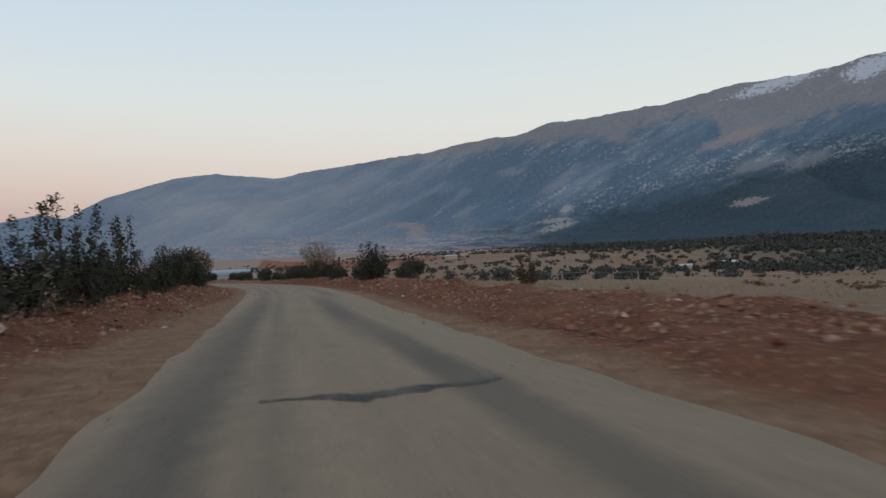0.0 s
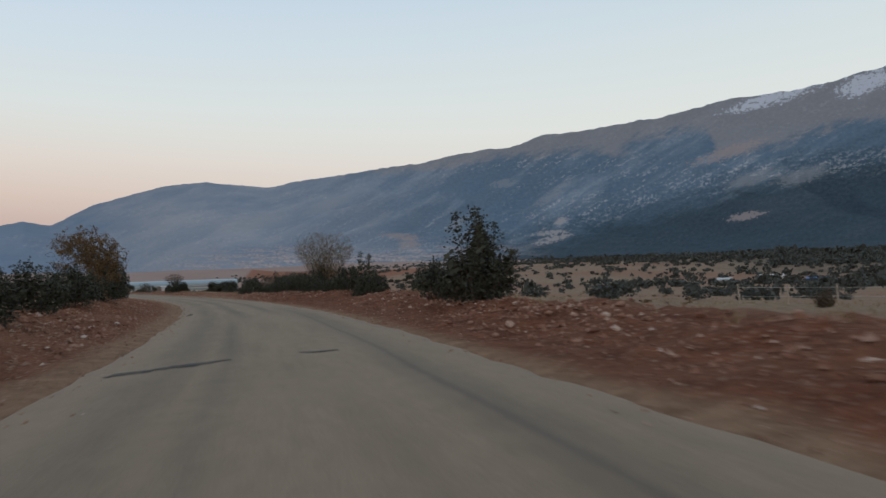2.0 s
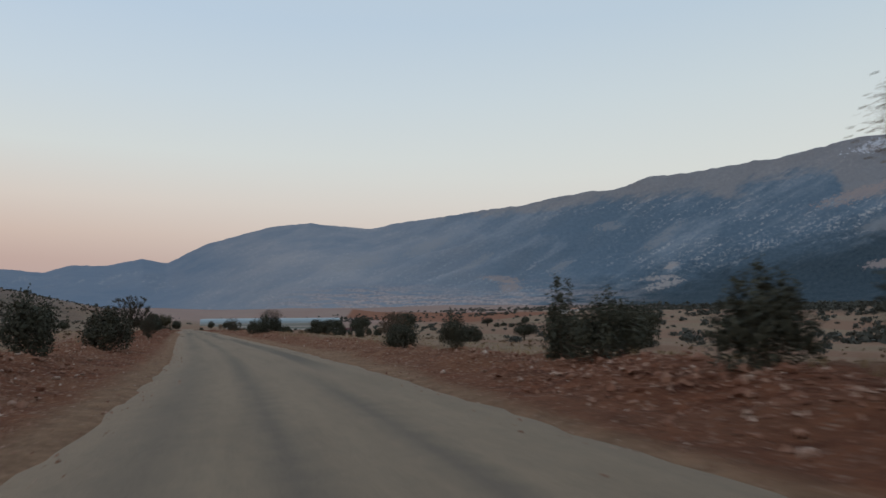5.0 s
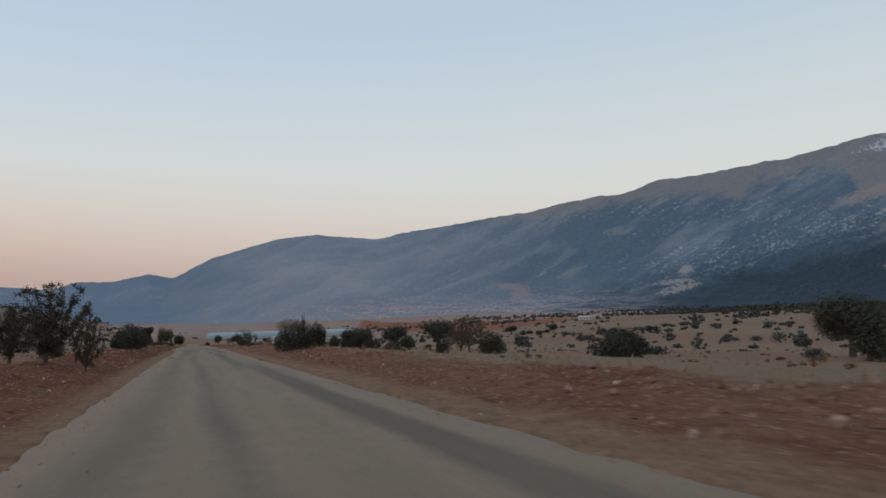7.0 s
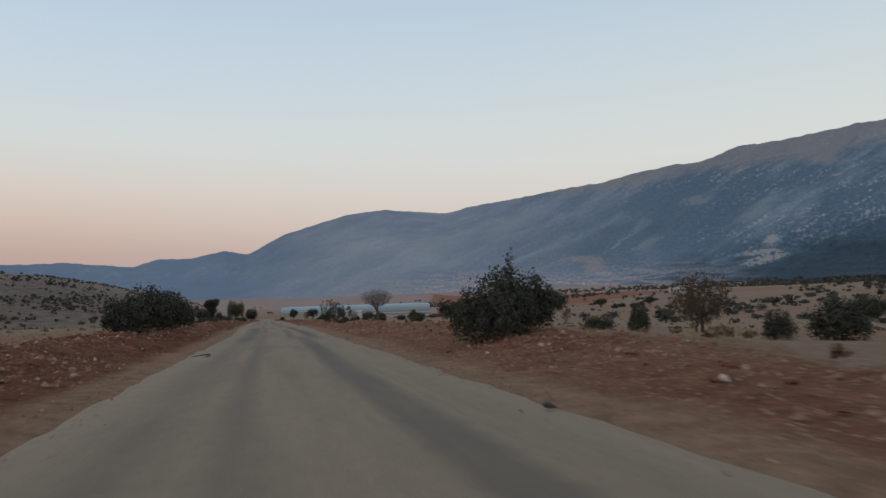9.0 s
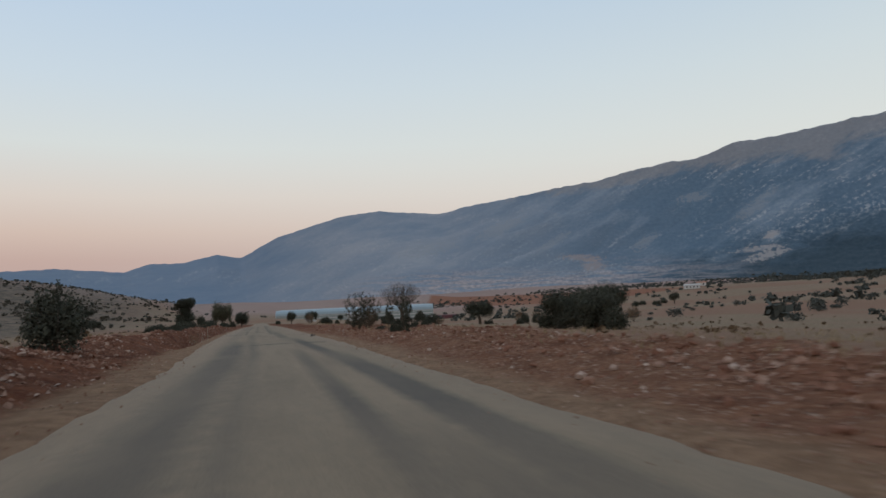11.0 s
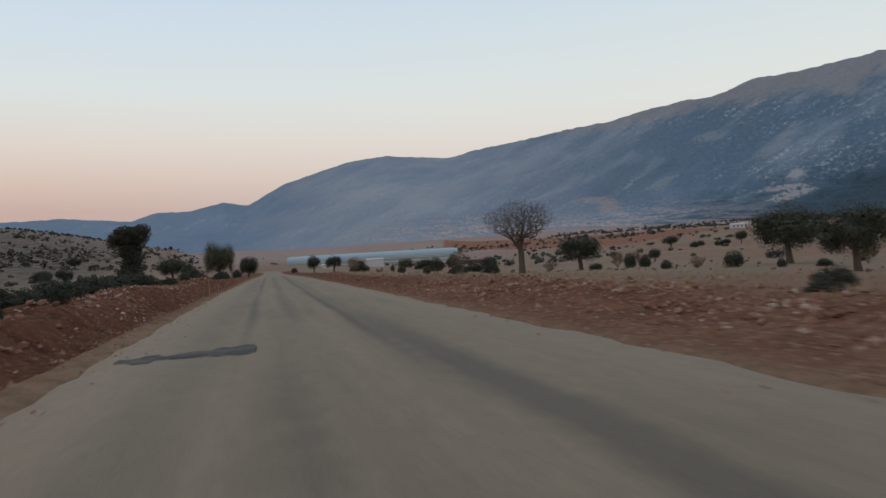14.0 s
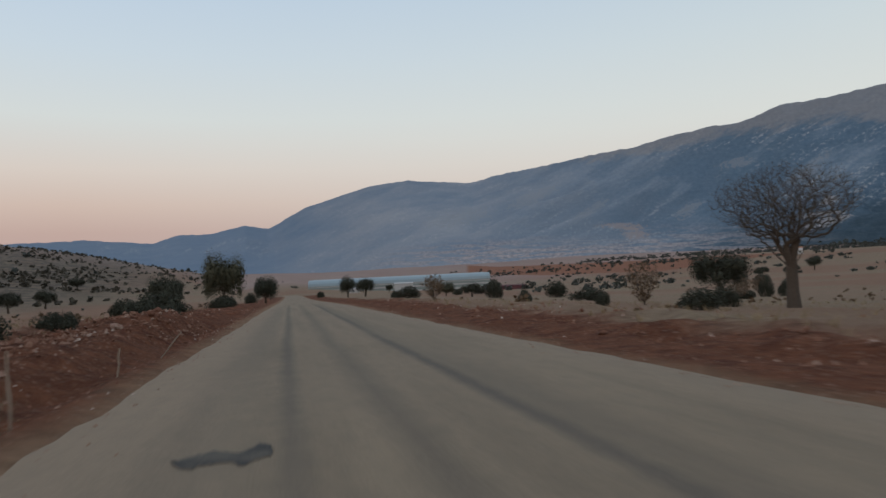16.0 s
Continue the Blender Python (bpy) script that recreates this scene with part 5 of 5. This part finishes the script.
def rubble(side, label, seed, n, single):
    """A bank of bulldozed stones along one verge: the largest as parts, the small ones joined."""
    rng = np.random.default_rng(seed)
    bank = tagged(new("rubble_bank"), label, "rubble", "rubble banks")
    y = rng.uniform(-8, 335, n)
    d = np.where(rng.uniform(0, 1, n) < 0.8, rng.normal(3.7, 1.6, n), rng.uniform(0.3, 9, n))
    d = np.abs(d) + 0.25
    if side > 0:
        weight = np.interp(y, (0, 35, 100, 112, 160, 175, 205, 225, 252, 274, 284, 335), (0.6, 1, 1, 0.3, 0.3, 1, 1, 1, 1.0, 1.0, 0.3, 0.2))
    else:
        weight = np.interp(y, (0, 60, 110, 150, 170, 335), (0.7, 1, 0.5, 0.4, 0.9, 0.9))
    clump = np.clip(0.55 + 0.7 * fbm(y / 7, d / 2, seed, 3), 0.05, 1)
    keep = weight * clump > rng.uniform(0, 1, n)
    y, d = y[keep], d[keep]
    x = centre(y) + side * (half_width(y) + d)
    z = land(x, y)
    s = np.clip(np.exp(rng.normal(math.log(0.085 if side > 0 else 0.10), 0.48, len(x))), 0.03, 0.21)
    s = np.where(d < 1.3, np.minimum(s, 0.07), s)
    # larger blocks pushed up along the rim of the bank
    m = 150 if side < 0 else 100
    ry = np.where(rng.uniform(0, 1, m) < 0.25, rng.uniform(10, 42, m), rng.uniform(235, 330, m)) if side < 0 else np.where(rng.uniform(0, 1, m) < 0.5, rng.uniform(30, 105, m), rng.uniform(165, 262, m))
    rd = rng.normal(3.5, 0.35, m) if side < 0 else rng.normal(3.2, 0.7, m)
    rx = centre(ry) + side * (half_width(ry) + rd)
    x, y, z = np.concatenate([x, rx]), np.concatenate([y, ry]), np.concatenate([z, land(rx, ry)])
    s = np.concatenate([s, np.clip(np.exp(rng.normal(math.log(0.21 if side < 0 else 0.17), 0.35, m)), 0.12, 0.40)])
    order = np.argsort(-s)
    for i in order[:single]:
        m = Matrix.Translation((x[i], y[i], z[i] + 0.12 * s[i])) @ Euler(rng.uniform(-0.4, 0.4, 3) + np.array([0, 0, rng.uniform(0, 6.28)])).to_matrix().to_4x4() @ Matrix.Diagonal((s[i] * 1.15,) * 3 + (1,))
        part("stone", ROCK_MESHES[int(i) % 10], bank, at=m)
    vs, fs, o = [], [], 0
    for j, i in enumerate(order[single:]):
        v, f = ROCKS[j % 10] if j < 1500 else CHIPS[j % 8]
        t = rng.uniform(0, 6.28)
        c, q = math.cos(t), math.sin(t)
        rot = np.array([[c, -q, 0], [q, c, rng.uniform(-0.3, 0.3)], [0, 0, 1]])
        vs.append(v @ rot.T * s[i] + np.array([x[i], y[i], z[i] + 0.1 * s[i]]))
        fs.append(f + o)
        o += len(v)
    loose = part("rubble", mesh_data("rubble", np.concatenate(vs), np.concatenate(fs), M_STONE), bank, "small broken stones in red soil")
    tagged(loose, kind="stuff")


# ---------------------------------------------------------------- buildings across the valley
M_PLASTIC = plain("milky_greenhouse_plastic", (0.27, 0.345, 0.385), 0.5, 0.25, 0.10, 0.4)
M_WALLPLASTIC = plain("dull_green_white_plastic", (0.24, 0.275, 0.265), 0.6, 0.3, 0.22, 0.3)
M_STEEL = plain("galvanised_steel", (0.42, 0.43, 0.44), 0.5, 4, 0.2, 0.4, 0.6)
M_WHITE = plain("whitewashed_wall", (0.46, 0.45, 0.44), 0.85, 2, 0.12)
M_TILE = plain("orange_roof_tiles", (0.36, 0.17, 0.10), 0.85, 5, 0.3)
M_DARK = plain("dark_window_glass", (0.03, 0.035, 0.04), 0.25, 2, 0.2, 0.5)
M_BLUE = plain("blue_tarpaulin", (0.06, 0.20, 0.48), 0.6, 2, 0.25)
M_WOOD = plain("weathered_grey_wood", (0.33, 0.27, 0.21), 0.9, 7, 0.35)
M_MAROON = plain("dull_maroon_sheet", (0.13, 0.055, 0.06), 0.7, 3, 0.25)


def greenhouse(x0, y0, x1, y1, spans=4, depth=11.0, eaves=5.9, rise=4.4):
    """A long multi-span greenhouse whose ridges run along its front."""
    root = tagged(new("greenhouse"), "long milky-white plastic greenhouse with several arched roofs", "greenhouse")
    length = math.hypot(x1 - x0, y1 - y0)
    zb = -2.3
    root.matrix_basis = Matrix.Translation((x0, y0, zb)) @ Matrix.Rotation(math.atan2(y1 - y0, x1 - x0), 4, "Z")
    bays = 24
    step = length / bays
    bm = bmesh.new()
    box(bm, 0.06, step - 0.06, 0, 0.05, 0.5, eaves - 0.1)
    panel = from_bm("wall_panel", bm, M_WALLPLASTIC)
    bm = bmesh.new()
    box(bm, -0.05, 0.05, -0.07, 0.07, 0, eaves + 0.1)
    post = from_bm("post", bm, M_STEEL)
    for i in range(bays):
        part("wall_panel", panel, root, at=Matrix.Translation((i * step, 0, 0)))
    for i in range(bays + 1):
        part("post", post, root, at=Matrix.Translation((i * step, 0.02, 0)))
    bm = bmesh.new()
    box(bm, 0, length, -0.05, 0.1, -3.2, 0.48)
    part("plinth", from_bm("plinth", bm, M_WHITE), root)
    bm = bmesh.new()
    box(bm, 0, length, -0.28, -0.02, 2.5, 3.3)
    part("side_curtain", from_bm("side_curtain", bm, M_WHITE), root, "rolled white plastic side curtain")
    bm = bmesh.new()
    box(bm, 0, length, -0.16, 0.0, 4.9, 5.25)
    part("rail", from_bm("rail", bm, M_WHITE), root, "pale horizontal rail under the eaves")
    for s in range(spans):
        lift = s * 0.25
        bm = bmesh.new()
        ring = []
        for j in range(9):
            t = math.pi * j / 8
            yy, zz = s * depth + depth / 2 - depth / 2 * math.cos(t), eaves + lift + rise * math.sin(t) ** 0.85
            ring.append((bm.verts.new((0, yy, zz)), bm.verts.new((length, yy, zz))))
        for a, b in zip(ring, ring[1:]):
            bm.faces.new((a[0], a[1], b[1], b[0]))
        for e in (0, 1):
            bm.faces.new([r[e] for r in ring])
        roof = part("roof", from_bm("roof", bm, M_PLASTIC, False), root)
        bm = bmesh.new()
        box(bm, 0, length, s * depth - 0.15, s * depth + 0.15, eaves + lift - 0.12, eaves + lift + 0.06)
        part("gutter", from_bm("gutter", bm, M_STEEL), roof)
    for e in (0.0, length):
        bm = bmesh.new()
        box(bm, e - 0.04, e + 0.04, 0.12, spans * depth, -3.0, eaves)
        part("end_wall", from_bm("end_wall", bm, M_WALLPLASTIC), root)


def house(name, label, x, y, w, d, h, turn, wall, roof_mat, rise=1.0, windows=2, lift=0.0):
    root = tagged(new(name), label, "building", "buildings across the valley")
    root.matrix_basis = Matrix.Translation((x, y, lz(x, y) - 0.3 + lift)) @ Matrix.Rotation(radians(turn), 4, "Z")
    bm = bmesh.new()
    box(bm, -w / 2, w / 2, -d / 2, d / 2, -lift, h)
    part("wall", from_bm("wall", bm, wall), root)
    bm = bmesh.new()
    e = 0.35
    pts = [(-w / 2 - e, -d / 2 - e, h), (w / 2 + e, -d / 2 - e, h), (w / 2 + e, d / 2 + e, h), (-w / 2 - e, d / 2 + e, h), (-w / 2 - e, 0, h + rise), (w / 2 + e, 0, h + rise)]
    q = [bm.verts.new(p) for p in pts]
    for f in ((0, 1, 5, 4), (2, 3, 4, 5), (0, 4, 3), (1, 2, 5), (3, 2, 1, 0)):
        bm.faces.new([q[i] for i in f])
    part("roof", from_bm("roof", bm, roof_mat), root)
    for i in range(windows):
        cx = -w / 2 + w * (i + 0.7) / (windows + 0.4)
        bm = bmesh.new()
        box(bm, cx - 0.5, cx + 0.5, -d / 2 - 0.04, -d / 2 + 0.05, h * 0.35, h * 0.75)
        part("window", from_bm("window", bm, M_DARK), root)


greenhouse(44.0, 785.0, 171.0, 764.0)
house("white_shed", "long white shed with a low pitched roof", 92, 672, 10, 5, 2.4, -6, M_WHITE, M_WHITE, 0.8, 0, 2.4)
house("small_shed", "small white shed beside the greenhouse", 60, 636, 6, 4, 2.2, -6, M_WHITE, M_WHITE, 0.7, 1)
house("farm_house", "long pale farmhouse above the dry fields", 399, 735, 13, 7, 3.2, -28, M_WHITE, M_WHITE, 1.2, 4)
house("farm_house", "low pale farm building beside dry fields", 448, 790, 9, 6, 3.0, -35, M_WHITE, M_TILE, 1.0, 2)
house("cottage", "small white cottage among dark trees", 252, 214, 8, 5, 2.6, -50, M_WHITE, M_WHITE, 0.8, 2)
house("cottage", "small grey-white cottage among dark trees", 240, 226, 5, 4, 2.2, -50, M_WHITE, M_STEEL, 0.7, 1)
house("tarpaulin_shelter", "low shelter covered with a bright blue tarpaulin", 262, 202, 7, 4, 0.9, -50, M_BLUE, M_BLUE, 0.45, 0)
house("sheet_shed", "low dull maroon sheet-metal shed", 158, 676, 13, 5, 2.6, -15, M_MAROON, M_MAROON, 0.6, 0)


# ---------------------------------------------------------------- small things by the road
def ribbon(name, label, rows, seed):
    """A thin poured patch of tar: middle points and half widths along a line, with a ragged rim."""
    rng = np.random.default_rng(seed)
    pts = np.array(rows, float)
    t = np.linspace(0, len(pts) - 1, (len(pts) - 1) * 16 + 1)
    px, py, hw = (np.interp(t, np.arange(len(pts)), pts[:, i]) for i in range(3))
    px, py = (np.convolve(np.pad(q, 8, mode="edge"), np.ones(17) / 17, mode="valid") for q in (px, py))
    dx, dy = np.gradient(px), np.gradient(py)
    ln = np.hypot(dx, dy)
    nx, ny = -dy / ln, dx / ln
    a, b = (hw * np.maximum(1 + 0.7 * fbm(t * 2.8 + rng.uniform(0, 99), t * 0, 19, 4), 0.12) for _ in range(2))
    a[0] = b[0] = a[-1] = b[-1] = 0.02
    rowsv = []
    for k_ in (a, a * 0.6, b * -0.6, -b):
        X, Y = px + nx * k_, py + ny * k_
        fr = (X - centre(Y)) / half_width(Y)
        rowsv.append(np.stack([X, Y, road_z(Y) + 0.012 + 0.03 * (1 - fr * fr) + 0.006 * fbm(X / 2, Y / 3, 9, 2) + 0.006], 1))
    V = np.stack(rowsv, 1)
    V[:, 1:3, 2] += 0.006
    n = len(t)
    idx = np.arange(n * 4).reshape(n, 4)
    f = np.stack([idx[:-1, :-1], idx[:-1, 1:], idx[1:, 1:], idx[1:, :-1]], -1).reshape(-1, 4)
    tagged(new(name, mesh_data(name, V.reshape(-1, 3), f, M_TAR, True)), label, "road patch", "tar patches")


ribbon("tar_patch", "long ragged black tar repair across the road", [(21.9, 226.2, 0.05), (22.4, 226.4, 0.07), (22.9, 226.5, 0.20), (23.5, 226.8, 0.32), (24.3, 227.0, 0.18), (25.0, 227.2, 0.16), (25.7, 227.2, 0.48), (26.4, 226.9, 0.3)], 1)
ribbon("tar_patch", "ragged black tar repair across the road", [(1.5, 6.9, 0.05), (2.0, 6.7, 0.09), (2.5, 6.45, 0.22), (3.0, 6.45, 0.13), (3.7, 6.4, 0.09), (4.1, 6.5, 0.08)], 2)
ribbon("tar_patch", "thin ragged tar repair on the road", [(10.1, 45.3, 0.06), (10.7, 45.7, 0.16), (11.3, 45.9, 0.14), (12.2, 46.2, 0.09)], 3)
ribbon("tar_patch", "short dark tar smear on the road", [(13.2, 46.4, 0.07), (13.7, 46.3, 0.10), (14.0, 46.4, 0.06)], 4)
ribbon("tar_patch", "broad dark tar patch beside the road's edge", [(20.5, 255.0, 0.3), (21.2, 255.0, 0.5), (22.0, 255.1, 0.6), (22.7, 255.1, 0.5)], 5)
ribbon("tar_patch", "small ragged tar patch on the road", [(21.9, 284.0, 0.12), (22.2, 284.1, 0.18), (22.7, 284.1, 0.22)], 6)


def stake(x, y, h, lean, turn):
    root = tagged(new("marker_stake"), "thin weathered wooden stake in the verge", "stake", "verge stakes")
    root.matrix_basis = Matrix.Translation((x, y, lz(x, y) - 0.05)) @ Matrix.Rotation(radians(turn), 4, "Z") @ Matrix.Rotation(radians(lean), 4, "X")
    v, f = [], []
    pts = [(0, 0, -0.1), (0.01, 0.0, h * 0.4), (-0.008, 0.01, h * 0.75), (0.0, 0.0, h)]
    for a, b in zip(pts, pts[1:]):
        tube(v, f, a, b, 0.015, 0.012, 6)
    part("pole", mesh_data("pole", v, f, M_WOOD, True), root)


for row in [(20.0, 241.5, 0.95, 3, 20), (19.85, 237.5, 0.7, 6, 100), (20.3, 294.1, 0.8, 45, 60), (20.2, 290.7, 0.5, 20, 30), (19.9, 287.0, 0.9, 8, 10), (19.2, 250.2, 0.7, 2, 0)]:
    stake(*row)


def plank(x, y, ln, turn, mat, label):
    bm = bmesh.new()
    box(bm, -ln / 2, ln / 2, -0.06, 0.06, 0, 0.035)
    bmesh.ops.bevel(bm, geom=bm.edges[:], offset=0.008, segments=1, affect="EDGES")
    for v in bm.verts:
        v.co.z += 0.02 * math.sin(v.co.x * 5)
    ob = tagged(new("wood_scrap", from_bm("wood_scrap", bm, mat)), label, "debris", "debris at the road's edge")
    ob.matrix_basis = Matrix.Translation((x, y, max(lz(x, y), float(road_z(y))) + 0.012)) @ Matrix.Rotation(radians(turn), 4, "Z")


for x, y, ln, turn in [(20.2, 181.2, 0.9, 60), (20.45, 180.0, 0.6, 80), (14.7, 66.8, 0.9, 70)]:
    plank(x, y, ln, turn, M_BARK, "flat scrap of dark wood at the road's edge")

for i, (x, y, s) in enumerate([(26.9, 241.8, 0.16), (26.9, 239.6, 0.2), (26.75, 240.4, 0.12), (26.6, 237.8, 0.24), (26.5, 244.0, 0.12), (25.3, 164.2, 0.18)]):
    ob = tagged(new("clod", mesh_data("clod", *ROCKS[i], M_TAR)), "dark clod lying on the road's edge", "debris", "debris at the road's edge")
    ob.matrix_basis = Matrix.Translation((x, y, 0.045 + 0.15 * s)) @ Matrix.Rotation(i * 1.3, 4, "Z") @ Matrix.Diagonal((s, s, s * 0.7, 1))


def field_fence(x0, y0, x1, y1, n):
    root = tagged(new("field_fence"), "thin post-and-wire fence at the field's far edge", "fence")
    bm = bmesh.new()
    bmesh.ops.create_cone(bm, cap_ends=True, segments=6, radius1=0.06, radius2=0.045, depth=1.3, matrix=Matrix.Translation((0, 0, 0.5)))
    post = from_bm("post", bm, M_WOOD)
    pts = []
    for i in range(n):
        x, y = x0 + (x1 - x0) * i / (n - 1), y0 + (y1 - y0) * i / (n - 1)
        z = lz(x, y)
        pts.append((x, y, z))
        part("post", post, root, at=pose(x, y, z, (i * 37) % 7 - 3, (i * 53) % 7 - 3, 0))
    for hgt in (0.45, 0.95):
        v, f = [], []
        for a, b in zip(pts, pts[1:]):
            tube(v, f, (a[0], a[1], a[2] + hgt), (b[0], b[1], b[2] + hgt), 0.008, 0.008, 3)
        part("wire", mesh_data("wire", v, f, M_STEEL), root)


def road_gravel(seed, n):
    """Loose grit strewn over both crumbling edges of the road."""
    rng = np.random.default_rng(seed)
    y = rng.uniform(-6, 345, n)
    side = np.where(rng.uniform(0, 1, n) < 0.5, -1, 1)
    d = rng.normal(0.25, 0.45, n)
    x = centre(y) + side * (half_width(y) + d)
    z = np.maximum(land(x, y), np.where(d < 0.1, road_z(y) + 0.014, -9))
    s = np.clip(np.exp(rng.normal(math.log(0.028), 0.45, n)), 0.010, 0.065)
    vs = np.concatenate([CHIPS[i % 8][0] * s[i] + (x[i], y[i], z[i] + 0.2 * s[i]) for i in range(n)])
    fs = np.concatenate([CHIPS[i % 8][1] + 5 * i for i in range(n)])
    tagged(new("road_gravel", mesh_data("road_gravel", vs, fs, M_STONE)), "loose grit and small stones along the road's edges", "gravel", kind="stuff")


road_gravel(601, 9000)
field_fence(44.0, 62.0, 66.0, 44.0, 12)

plant(grown_kind("dry_weed", 61, 0.8, 0.9, 0.1, 0.010, 6, 90, M_PALEBARK, 160, M_STRAW, 0.1, 0.003, 0.014), (0.8, 0.9), "pale dry weed stalks on the bank", "weed", "dry weeds",
      [(19.5, 236.5, 0.9, 0.9), (19.3, 239.8, 0.9, 0.8), (19.2, 243.5, 0.7, 0.7), (19.0, 262.0, 0.6, 0.6), (19.4, 288.0, 0.6, 0.8), (27.6, 42.0, 0.7, 0.5), (31.5, 158.0, 0.8, 0.5),
       (33.5, 205.0, 0.9, 0.6), (31.0, 268.0, 0.8, 0.5), (36.0, 290.0, 0.9, 0.7), (30.0, 54.0, 0.8, 0.5)])

rubble(1, "bank of red soil and broken limestone beside the road", 501, 64000, 150)
rubble(-1, "bank of red soil and pale stones along the ditch", 502, 58000, 150)
